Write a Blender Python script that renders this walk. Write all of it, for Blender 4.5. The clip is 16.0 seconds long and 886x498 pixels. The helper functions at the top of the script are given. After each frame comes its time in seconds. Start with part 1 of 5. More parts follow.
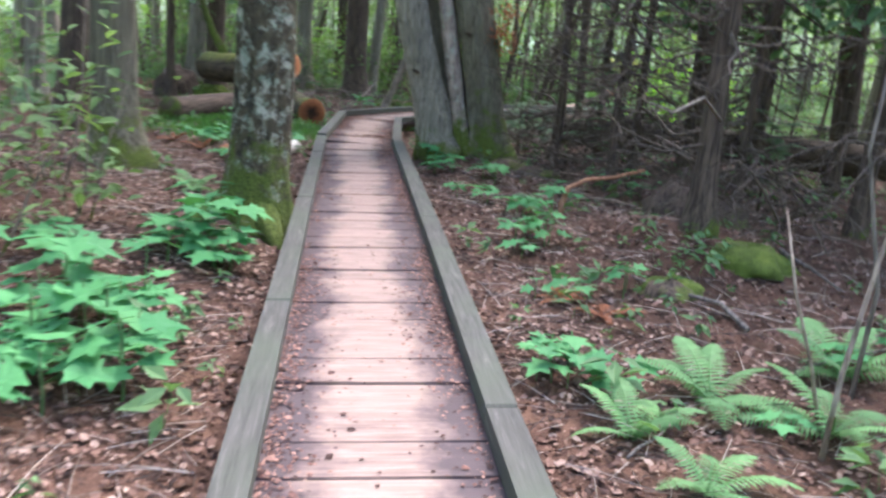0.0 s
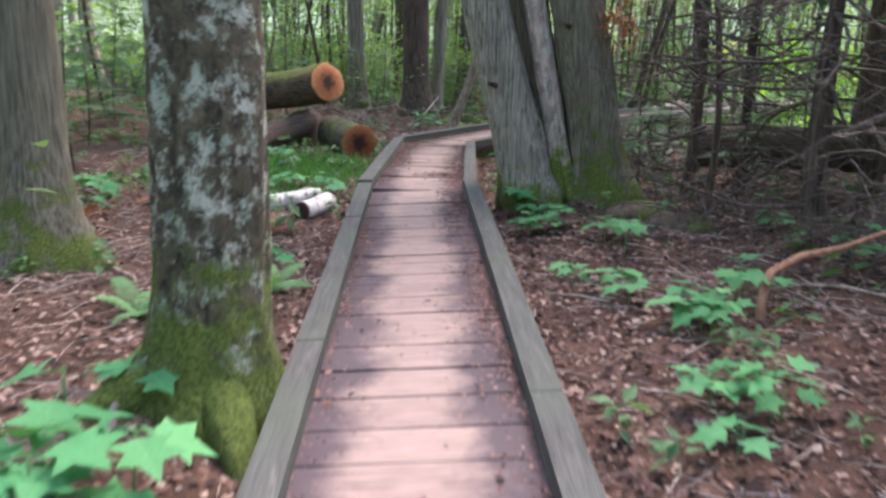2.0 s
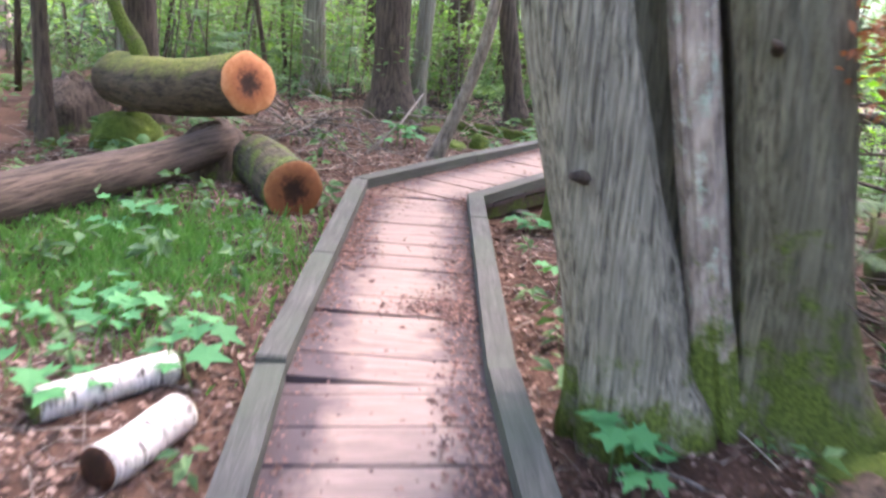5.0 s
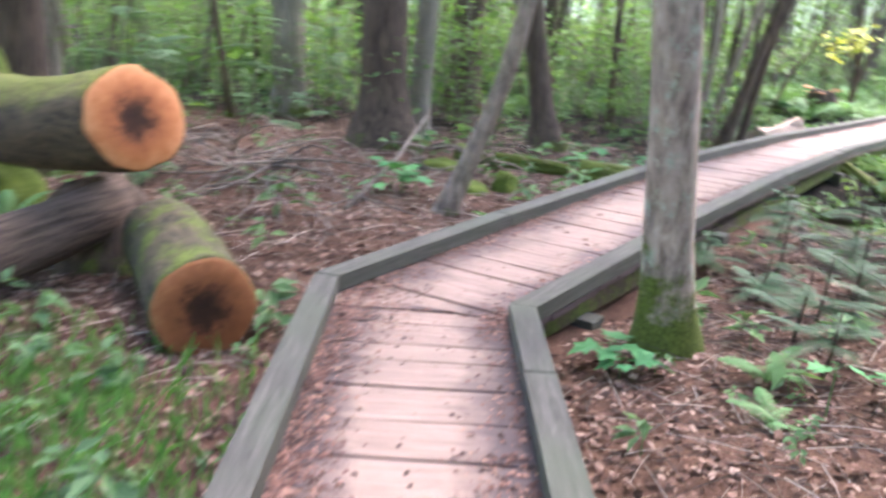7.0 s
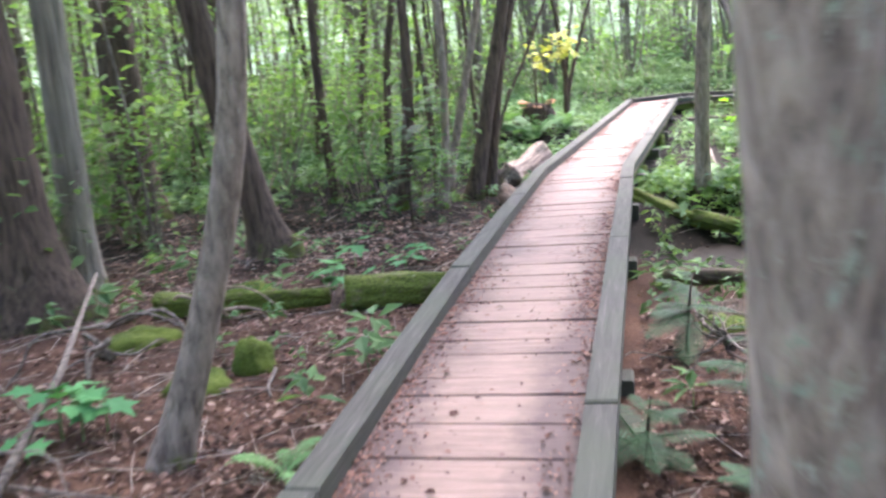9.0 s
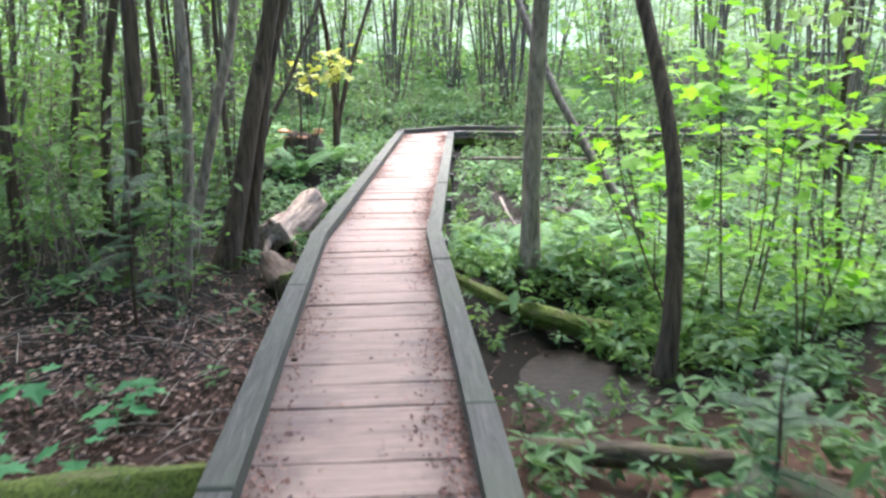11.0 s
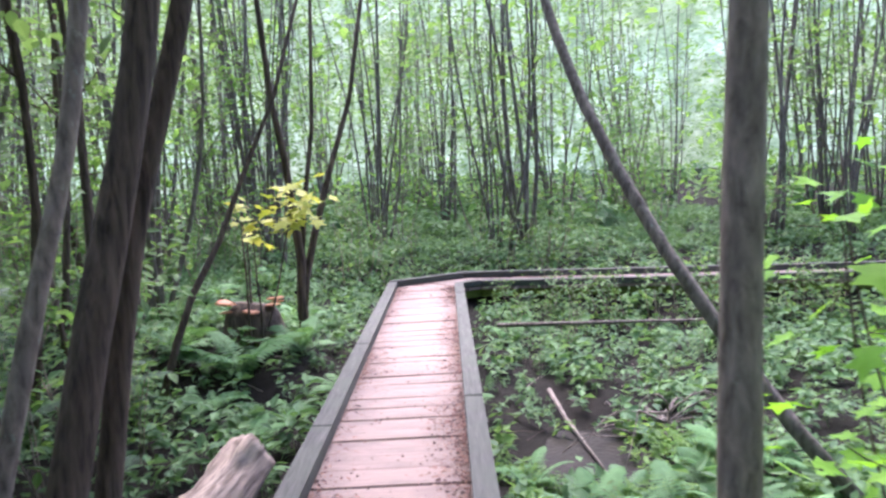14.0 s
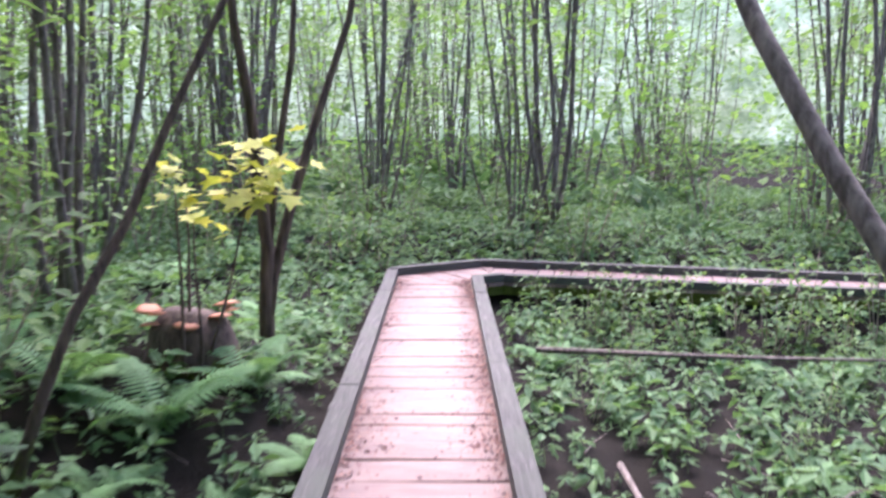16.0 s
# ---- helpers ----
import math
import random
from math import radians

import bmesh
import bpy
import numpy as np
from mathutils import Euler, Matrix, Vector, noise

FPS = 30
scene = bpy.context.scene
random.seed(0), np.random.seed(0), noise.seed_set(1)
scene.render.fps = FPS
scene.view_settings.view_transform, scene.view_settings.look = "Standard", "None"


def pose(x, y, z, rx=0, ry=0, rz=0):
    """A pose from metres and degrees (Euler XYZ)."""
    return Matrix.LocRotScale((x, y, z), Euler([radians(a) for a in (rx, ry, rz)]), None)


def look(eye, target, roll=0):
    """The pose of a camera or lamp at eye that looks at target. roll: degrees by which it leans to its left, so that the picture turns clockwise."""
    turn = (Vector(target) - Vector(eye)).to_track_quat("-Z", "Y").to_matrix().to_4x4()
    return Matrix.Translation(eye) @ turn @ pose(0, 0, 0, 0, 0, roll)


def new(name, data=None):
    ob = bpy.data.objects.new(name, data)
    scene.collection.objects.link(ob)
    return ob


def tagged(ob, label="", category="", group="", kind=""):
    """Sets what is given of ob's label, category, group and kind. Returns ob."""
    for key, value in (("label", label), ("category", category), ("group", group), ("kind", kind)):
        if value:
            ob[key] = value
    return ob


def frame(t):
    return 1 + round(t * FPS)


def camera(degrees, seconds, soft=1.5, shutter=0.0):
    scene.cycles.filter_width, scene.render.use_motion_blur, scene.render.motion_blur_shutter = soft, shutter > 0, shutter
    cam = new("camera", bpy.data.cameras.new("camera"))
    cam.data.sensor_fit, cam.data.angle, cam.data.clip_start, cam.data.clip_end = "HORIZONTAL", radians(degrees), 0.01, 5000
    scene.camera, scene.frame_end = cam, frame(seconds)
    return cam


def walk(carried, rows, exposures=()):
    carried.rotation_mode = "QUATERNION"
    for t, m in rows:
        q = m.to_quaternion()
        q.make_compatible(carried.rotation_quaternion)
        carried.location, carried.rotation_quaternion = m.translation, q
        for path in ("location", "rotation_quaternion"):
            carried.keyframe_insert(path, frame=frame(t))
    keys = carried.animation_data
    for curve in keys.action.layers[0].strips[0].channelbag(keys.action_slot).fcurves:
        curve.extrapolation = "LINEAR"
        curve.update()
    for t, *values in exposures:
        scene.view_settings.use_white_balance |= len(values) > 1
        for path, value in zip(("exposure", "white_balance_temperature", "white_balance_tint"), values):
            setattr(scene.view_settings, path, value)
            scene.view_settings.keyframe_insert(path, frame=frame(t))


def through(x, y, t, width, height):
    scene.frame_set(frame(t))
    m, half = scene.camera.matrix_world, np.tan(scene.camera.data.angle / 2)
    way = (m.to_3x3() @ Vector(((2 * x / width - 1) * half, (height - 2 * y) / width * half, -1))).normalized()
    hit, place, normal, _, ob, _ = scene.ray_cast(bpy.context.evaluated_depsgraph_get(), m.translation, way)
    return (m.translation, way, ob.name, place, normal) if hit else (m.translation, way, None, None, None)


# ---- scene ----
cam = camera(51.7, 16.0, soft=2.6, shutter=0.6)
PATH = [
    (0, (-1.236, 0.323, 1.783), (-1.073, 2.262, 1.322), 5.3),
    (0.5, (-1.275, 1.129, 1.617), (-1.045, 3.059, 1.147), 2.3),
    (1, (-1.312, 2.196, 1.761), (-1.154, 4.147, 1.353), 2.5),
    (1.5, (-1.203, 3.214, 1.694), (-1.09, 5.155, 1.227), 2.1),
    (2, (-1.183, 4.002, 1.724), (-1.189, 5.947, 1.257), 1.1),
    (2.5, (-1.249, 4.798, 1.827), (-1.149, 6.746, 1.384), 2.0),
    (3, (-1.274, 5.495, 1.833), (-1.413, 7.42, 1.309), 2.4),
    (3.5, (-1.381, 6.357, 1.838), (-1.434, 8.27, 1.258), 4.4),
    (4, (-1.343, 7.137, 1.872), (-1.423, 9.049, 1.29), 3.3),
    (4.5, (-1.376, 7.987, 1.879), (-1.399, 9.919, 1.362), 4.9),
    (4.7, (-1.403, 8.367, 1.892), (-1.321, 10.289, 1.344), 4.7),
    (6.8, (-1.421, 11.905, 1.687), (-1.442, 13.847, 1.212), 5.0),
    (7, (-1.437, 12.196, 1.691), (-1.366, 14.122, 1.154), 3.8),
    (7.5, (-1.422, 13.003, 1.715), (-1.159, 14.911, 1.177), 0.5),
    (8, (-1.436, 13.855, 1.682), (-0.83, 15.71, 1.244), -1.9),
    (8.5, (-1.376, 14.656, 1.701), (-0.721, 16.494, 1.263), -5.5),
    (9, (-1.323, 15.341, 1.755), (-0.625, 17.159, 1.296), -5.8),
    (9.5, (-1.156, 16.178, 1.764), (-0.228, 17.881, 1.277), -6.3),
    (10, (-0.957, 16.872, 1.750), (0.133, 18.475, 1.260), -2.2),
    (10.2, (-0.847, 17.025, 1.816), (0.312, 18.585, 1.343), -1.8),
    (12.3, (0.752, 19.559, 1.774), (1.96, 21.083, 1.307), 0.1),
    (12.5, (0.919, 19.793, 1.767), (2.149, 21.284, 1.252), 0.5),
    (13, (1.325, 20.484, 1.758), (2.610, 21.940, 1.280), -1.6),
    (13.5, (1.76, 20.974, 1.787), (3.041, 22.49, 1.543), 0.0),
    (14, (2.159, 21.539, 1.736), (3.401, 23.093, 1.537), -3.1),
    (14.5, (2.565, 22.118, 1.672), (3.762, 23.697, 1.402), -0.5),
    (15, (2.955, 22.713, 1.654), (4.21, 24.229, 1.297), -0.3),
    (15.5, (3.395, 23.321, 1.689), (4.584, 24.895, 1.358), -0.7),
    (16, (3.787, 23.993, 1.707), (5.034, 25.53, 1.421), 0.2),
]
EXPOSURE = [(0, 2.75, 6050, 17), (1.5, 2.8, 6150, 20), (2.2, 2.8, 6250, 23), (3.0, 3.1, 6300, 24), (4.5, 3.55, 6350, 29), (7.0, 3.65, 6200, 24), (8.5, 3.55, 6150, 26), (9.0, 3.4, 6150, 25), (9.5, 3.0, 6200, 19), (10.0, 3.1, 6150, 14), (12.5, 2.85, 5900, 14), (13.5, 2.7, 5700, 20), (14.5, 2.6, 5850, 35), (16, 2.68, 5850, 37)]
walk(cam, [(t, look(eye, target, roll)) for t, eye, target, roll in PATH], exposures=EXPOSURE)

# ---- light ----
SUN_EL, SUN_AZ = radians(58), radians(35)
world = bpy.data.worlds.new("overcast_sky")
scene.world = world
world.use_nodes = True
wn = world.node_tree.nodes
sky = wn.new("ShaderNodeTexSky")
sky.sky_type = "NISHITA"
sky.sun_disc = False
sky.sun_elevation, sky.sun_rotation = SUN_EL, SUN_AZ
sky.air_density, sky.dust_density = 1.0, 4.0
wn["Background"].inputs[1].default_value = 0.15
world.node_tree.links.new(sky.outputs[0], wn["Background"].inputs[0])
sun_data = bpy.data.lights.new("sun", "SUN")
sun_data.energy, sun_data.angle, sun_data.color = 1.5, radians(40), (1.0, 0.95, 0.87)
sun = new("sun", sun_data)
sun.matrix_world = look((8 + 30 * math.sin(SUN_AZ), 20 + 30 * math.cos(SUN_AZ), 48), (8, 20, 0))

# ---- materials ----


def material(name, rough=0.8):
    m = bpy.data.materials.new(name)
    m.use_nodes = True
    b = m.node_tree.nodes["Principled BSDF"]
    b.inputs["Roughness"].default_value = rough
    b.inputs["Specular IOR Level"].default_value = 0.3
    return m, m.node_tree.nodes, m.node_tree.links, b


def coords(n, l, stretch=(1, 1, 1), turn=(0, 0, 0)):
    tc, mp = n.new("ShaderNodeTexCoord"), n.new("ShaderNodeMapping")
    mp.inputs["Scale"].default_value = stretch
    mp.inputs["Rotation"].default_value = [radians(a) for a in turn]
    l.new(tc.outputs["Object"], mp.inputs["Vector"])
    return mp.outputs["Vector"]


def noise_node(n, l, vec, scale, detail=5, rough=0.6, distort=0.0):
    t = n.new("ShaderNodeTexNoise")
    t.inputs["Scale"].default_value, t.inputs["Detail"].default_value = scale, detail
    t.inputs["Roughness"].default_value, t.inputs["Distortion"].default_value = rough, distort
    if vec is not None:
        l.new(vec, t.inputs["Vector"])
    return t.outputs["Fac"]


def ramp(n, l, fac, stops):
    r = n.new("ShaderNodeValToRGB")
    e = r.color_ramp.elements
    while len(e) < len(stops):
        e.new(0.5)
    for k, (p, c) in zip(e, stops):
        k.position, k.color = p, (*c, 1)
    l.new(fac, r.inputs["Fac"])
    return r.outputs["Color"]


def mix(n, l, fac, a, b, mode="MIX"):
    m = n.new("ShaderNodeMix")
    m.data_type, m.blend_type = "RGBA", mode
    for sock, v in ((0, fac), (6, a), (7, b)):
        if isinstance(v, (int, float)):
            m.inputs[sock].default_value = v
        elif isinstance(v, tuple):
            m.inputs[sock].default_value = (*v, 1)
        else:
            l.new(v, m.inputs[sock])
    return m.outputs[2]


def bump(n, l, b, height, strength, dist):
    k = n.new("ShaderNodeBump")
    k.inputs["Strength"].default_value, k.inputs["Distance"].default_value = strength, dist
    l.new(height, k.inputs["Height"])
    l.new(k.outputs["Normal"], b.inputs["Normal"])


def maths(n, l, op, a, b=0.0, clamp=False):
    k = n.new("ShaderNodeMath")
    k.operation, k.use_clamp = op, clamp
    for i, v in enumerate((a, b)):
        if isinstance(v, (int, float)):
            k.inputs[i].default_value = v
        else:
            l.new(v, k.inputs[i])
    return k.outputs[0]


def object_random(n):
    return n.new("ShaderNodeObjectInfo").outputs["Random"]


def island_random(n):
    return n.new("ShaderNodeNewGeometry").outputs["Random Per Island"]


def bark(name, dark, light, fine=30, tall=0.12, moss=0.0, moss_top=0.8, lichen=0.0, depth=0.012):
    """Bark in upright ridges, with moss at the foot and pale lichen patches."""
    m, n, l, b = material(name, 0.9)
    v = coords(n, l, (1, 1, tall))
    f = noise_node(n, l, v, fine, 6, 0.65, 0.3)
    big = noise_node(n, l, coords(n, l), 2.3, 4)
    mid = tuple((p + q) / 2 for p, q in zip(dark, light))
    col = ramp(n, l, f, [(0.36, dark), (0.5, mid), (0.66, light)])
    col = mix(n, l, ramp(n, l, big, [(0.35, (0, 0, 0)), (0.7, (0.55,) * 3)]), col, tuple(c * 0.6 for c in mid))
    if lichen:
        spots = noise_node(n, l, coords(n, l, (1, 1, 0.8)), 9.0, 9, 0.78)
        k = 0.64 - 0.13 * lichen
        tone = ramp(n, l, noise_node(n, l, coords(n, l), 9.0, 4), [(0.42, (0.27, 0.33, 0.26)), (0.6, (0.44, 0.43, 0.36))])
        col = mix(n, l, ramp(n, l, spots, [(k, (0, 0, 0)), (k + 0.08, (0.85,) * 3)]), col, tone)
    if moss:
        sep = n.new("ShaderNodeSeparateXYZ")
        l.new(n.new("ShaderNodeTexCoord").outputs["Object"], sep.inputs[0])
        h = maths(n, l, "DIVIDE", sep.outputs[2], moss_top)
        patch = noise_node(n, l, coords(n, l), 5.0, 6, 0.7)
        s = maths(n, l, "SUBTRACT", maths(n, l, "MULTIPLY", patch, 2.6), h)
        s = maths(n, l, "SUBTRACT", s, 1.35 - moss)
        s = maths(n, l, "MULTIPLY", s, 3.0, True)
        green = ramp(n, l, noise_node(n, l, coords(n, l), 60, 4), [(0.3, (0.03, 0.045, 0.008)), (0.7, (0.13, 0.17, 0.03))])
        col = mix(n, l, s, col, green)
    l.new(col, b.inputs["Base Color"])
    bump(n, l, b, f, 0.9, depth)
    return m


def leaf(name, a, c, through=0.35, by="object"):
    """A leaf: two greens, veined slightly, letting light through."""
    m, n, l, b = material(name, 0.6)
    b.inputs["Specular IOR Level"].default_value = 0.2
    r = object_random(n) if by == "object" else island_random(n)
    col = ramp(n, l, r, [(0.0, a), (1.0, c)])
    spot = noise_node(n, l, coords(n, l), 14, 3)
    col = mix(n, l, ramp(n, l, spot, [(0.3, (0, 0, 0)), (0.8, (0.35,) * 3)]), col, tuple(0.55 * x for x in a))
    l.new(col, b.inputs["Base Color"])
    t = n.new("ShaderNodeBsdfTranslucent")
    l.new(mix(n, l, 1.0, col, (1.0, 1.0, 0.55), "MULTIPLY"), t.inputs["Color"])
    s = n.new("ShaderNodeMixShader")
    s.inputs[0].default_value = through
    l.new(b.outputs[0], s.inputs[1])
    l.new(t.outputs[0], s.inputs[2])
    l.new(s.outputs[0], n["Material Output"].inputs["Surface"])
    return m


def deck_wood():
    m, n, l, b = material("deck_wood", 0.75)
    r = object_random(n)
    grain = noise_node(n, l, coords(n, l, (3, 50, 50)), 1.0, 5, 0.6, 0.6)
    sep = n.new("ShaderNodeSeparateXYZ")
    l.new(n.new("ShaderNodeTexCoord").outputs["Object"], sep.inputs[0])
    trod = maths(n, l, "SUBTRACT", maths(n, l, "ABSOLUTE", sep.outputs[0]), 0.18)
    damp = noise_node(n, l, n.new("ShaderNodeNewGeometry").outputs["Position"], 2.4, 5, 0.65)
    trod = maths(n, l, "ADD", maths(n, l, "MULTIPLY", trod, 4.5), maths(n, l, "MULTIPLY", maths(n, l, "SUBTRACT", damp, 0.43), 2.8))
    # Kerb-side stain is made stronger before y = 11 to dim the near stretch.
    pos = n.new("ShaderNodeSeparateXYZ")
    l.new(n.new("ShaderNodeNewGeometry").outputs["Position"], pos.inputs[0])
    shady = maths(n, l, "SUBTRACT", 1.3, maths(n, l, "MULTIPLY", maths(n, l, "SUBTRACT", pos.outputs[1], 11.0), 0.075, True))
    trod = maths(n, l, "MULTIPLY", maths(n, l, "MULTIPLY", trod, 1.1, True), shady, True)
    stain = noise_node(n, l, coords(n, l), 1.7, 5, 0.6)
    col = ramp(n, l, grain, [(0.3, (0.135, 0.092, 0.076)), (0.55, (0.24, 0.168, 0.142)), (0.75, (0.33, 0.243, 0.208))])
    col = mix(n, l, ramp(n, l, r, [(0, (0, 0, 0)), (1, (0.45,) * 3)]), col, (0.30, 0.215, 0.175))
    col = mix(n, l, ramp(n, l, stain, [(0.45, (0, 0, 0)), (0.72, (0.75,) * 3)]), col, (0.14, 0.10, 0.09))
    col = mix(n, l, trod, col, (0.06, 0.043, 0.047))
    l.new(col, b.inputs["Base Color"])
    bump(n, l, b, grain, 0.35, 0.004)
    return m


def rail_wood():
    m, n, l, b = material("rail_wood", 0.85)
    grain = noise_node(n, l, coords(n, l, (40, 2.5, 40)), 1.0, 6, 0.65, 0.8)
    alg = noise_node(n, l, coords(n, l), 2.2, 5, 0.65)
    col = ramp(n, l, grain, [(0.3, (0.032, 0.032, 0.029)), (0.6, (0.072, 0.071, 0.064)), (0.8, (0.14, 0.135, 0.12))])
    col = mix(n, l, ramp(n, l, alg, [(0.42, (0, 0, 0)), (0.7, (0.7,) * 3)]), col, (0.06, 0.074, 0.052))
    l.new(col, b.inputs["Base Color"])
    bump(n, l, b, grain, 0.4, 0.004)
    return m


def mottled(name, stops, scale, rough=0.9, depth=0.02, by_island=0.0, fine=60):
    m, n, l, b = material(name, rough)
    f = noise_node(n, l, coords(n, l), scale, 6, 0.65)
    g = noise_node(n, l, coords(n, l), fine, 4, 0.6)
    s = maths(n, l, "ADD", maths(n, l, "MULTIPLY", f, 0.65), maths(n, l, "MULTIPLY", g, 0.35))
    if by_island:
        s = maths(n, l, "ADD", maths(n, l, "MULTIPLY", island_random(n), by_island), maths(n, l, "MULTIPLY", s, 1 - by_island))
    l.new(ramp(n, l, s, stops), b.inputs["Base Color"])
    if depth:
        bump(n, l, b, g, 0.7, depth)
    return m


def cut_face(name, k):
    """Fresh sawn log end: orange rings round a rotted heart, centred on the object's origin."""
    m, n, l, b = material(name, 0.7)
    tc = n.new("ShaderNodeTexCoord")
    ln = n.new("ShaderNodeVectorMath")
    ln.operation = "LENGTH"
    l.new(tc.outputs["Object"], ln.inputs[0])
    wob = noise_node(n, l, coords(n, l), 14, 6, 0.75)
    d = maths(n, l, "ADD", ln.outputs["Value"], maths(n, l, "MULTIPLY", maths(n, l, "SUBTRACT", wob, 0.5), 0.3))
    wave = maths(n, l, "SINE", maths(n, l, "MULTIPLY", d, 260.0))
    col = ramp(n, l, maths(n, l, "DIVIDE", d, 0.28), [(p, tuple(k * c for c in q)) for p, q in ((0.0, (0.015, 0.007, 0.005)), (0.2, (0.03, 0.012, 0.007)), (0.32, (0.12, 0.04, 0.018)), (0.46, (0.32, 0.105, 0.04)), (0.72, (0.44, 0.155, 0.058)), (1.0, (0.57, 0.25, 0.11)))])
    col = mix(n, l, maths(n, l, "MULTIPLY", maths(n, l, "ADD", wave, 1.0), 0.06), col, (0.22, 0.06, 0.02))
    l.new(col, b.inputs["Base Color"])
    bump(n, l, b, wob, 0.2, 0.006)
    return m


def birch_bark():
    m, n, l, b = material("birch_bark", 0.6)
    v = coords(n, l, (12, 12, 60))
    f = noise_node(n, l, v, 1.0, 4, 0.6)
    g = noise_node(n, l, coords(n, l), 6.0, 4)
    col = ramp(n, l, f, [(0.36, (0.05, 0.04, 0.035)), (0.46, (0.5, 0.46, 0.42)), (0.75, (0.68, 0.65, 0.6))])
    col = mix(n, l, ramp(n, l, g, [(0.5, (0, 0, 0)), (0.7, (0.6,) * 3)]), col, (0.3, 0.25, 0.2))
    l.new(col, b.inputs["Base Color"])
    bump(n, l, b, f, 0.3, 0.004)
    return m


DECK, RAIL, BIRCH = deck_wood(), rail_wood(), birch_bark()
CUT, CUT_OLD = cut_face("sawn_end", 1.0), cut_face("weathered_sawn_end", 0.55)
OAK = bark("lichened_bark", (0.016, 0.014, 0.009), (0.12, 0.098, 0.062), 18, 0.6, 0.75, 0.95, 1.0, 0.06)
FLAKY = bark("flaky_grey_bark", (0.13, 0.098, 0.085), (0.5, 0.4, 0.345), 17, 0.3, 0.85, 0.6, 0.85, 0.02)
CEDAR = bark("cedar_bark", (0.05, 0.043, 0.033), (0.4, 0.36, 0.29), 52, 0.02, 0.35, 0.7, 0.0, 0.02)
CEDAR2 = bark("mossy_cedar_bark", (0.045, 0.04, 0.028), (0.24, 0.215, 0.155), 60, 0.025, 0.38, 1.5, 0.0, 0.02)
MOSSY = bark("thick_moss_bark", (0.03, 0.026, 0.014), (0.2, 0.17, 0.1), 18, 0.3, 0.5, 40.0, 0.5, 0.03)
DARKBARK = bark("dark_bark", (0.026, 0.018, 0.014), (0.14, 0.1, 0.077), 30, 0.1, 0.25, 0.4, 0.0, 0.012)
GREYBARK = bark("grey_bark", (0.095, 0.075, 0.06), (0.36, 0.29, 0.24), 22, 0.3, 0.25, 0.45, 0.3, 0.006)
ALDERBARK = bark("alder_bark", (0.06, 0.05, 0.043), (0.23, 0.195, 0.17), 26, 0.3, 0.0, 1.0, 0.15, 0.005)
MOSSLOG = bark("mossy_log_bark", (0.02, 0.016, 0.012), (0.12, 0.095, 0.065), 22, 0.25, 0.12, 40.0, 0.15, 0.03)


def moss_topped(m):
    """Yellow-green moss thick on the upper side of a lying trunk."""
    n, l = m.node_tree.nodes, m.node_tree.links
    b = n["Principled BSDF"]
    old = b.inputs["Base Color"].links[0].from_socket
    sep = n.new("ShaderNodeSeparateXYZ")
    l.new(n.new("ShaderNodeNewGeometry").outputs["Normal"], sep.inputs[0])
    f = maths(n, l, "ADD", sep.outputs[2], maths(n, l, "MULTIPLY", noise_node(n, l, coords(n, l), 4.0, 6, 0.7), 1.6))
    f = maths(n, l, "MULTIPLY", maths(n, l, "SUBTRACT", f, 1.1), 1.7, True)
    green = ramp(n, l, noise_node(n, l, coords(n, l), 30, 5), [(0.3, (0.05, 0.06, 0.012)), (0.7, (0.21, 0.22, 0.05))])
    l.new(mix(n, l, f, old, green), b.inputs["Base Color"])
    return m


BIGLOG = moss_topped(bark("moss_topped_bark", (0.02, 0.014, 0.01), (0.13, 0.09, 0.06), 22, 0.25))
DEADWOOD = bark("dead_wood", (0.06, 0.05, 0.043), (0.27, 0.23, 0.2), 34, 0.08, 0.0, 1.0, 0.0, 0.008)
PALEWOOD = bark("pale_dead_wood", (0.11, 0.08, 0.065), (0.47, 0.37, 0.3), 26, 0.1, 0.0, 1.0, 0.0, 0.01)
BRUSHWOOD = bark("brush_wood", (0.026, 0.02, 0.016), (0.17, 0.13, 0.105), 34, 0.08, 0.0, 1.0, 0.0, 0.008)
ORANGEWOOD = bark("orange_stripped_wood", (0.2, 0.09, 0.05), (0.5, 0.27, 0.17), 26, 0.1)


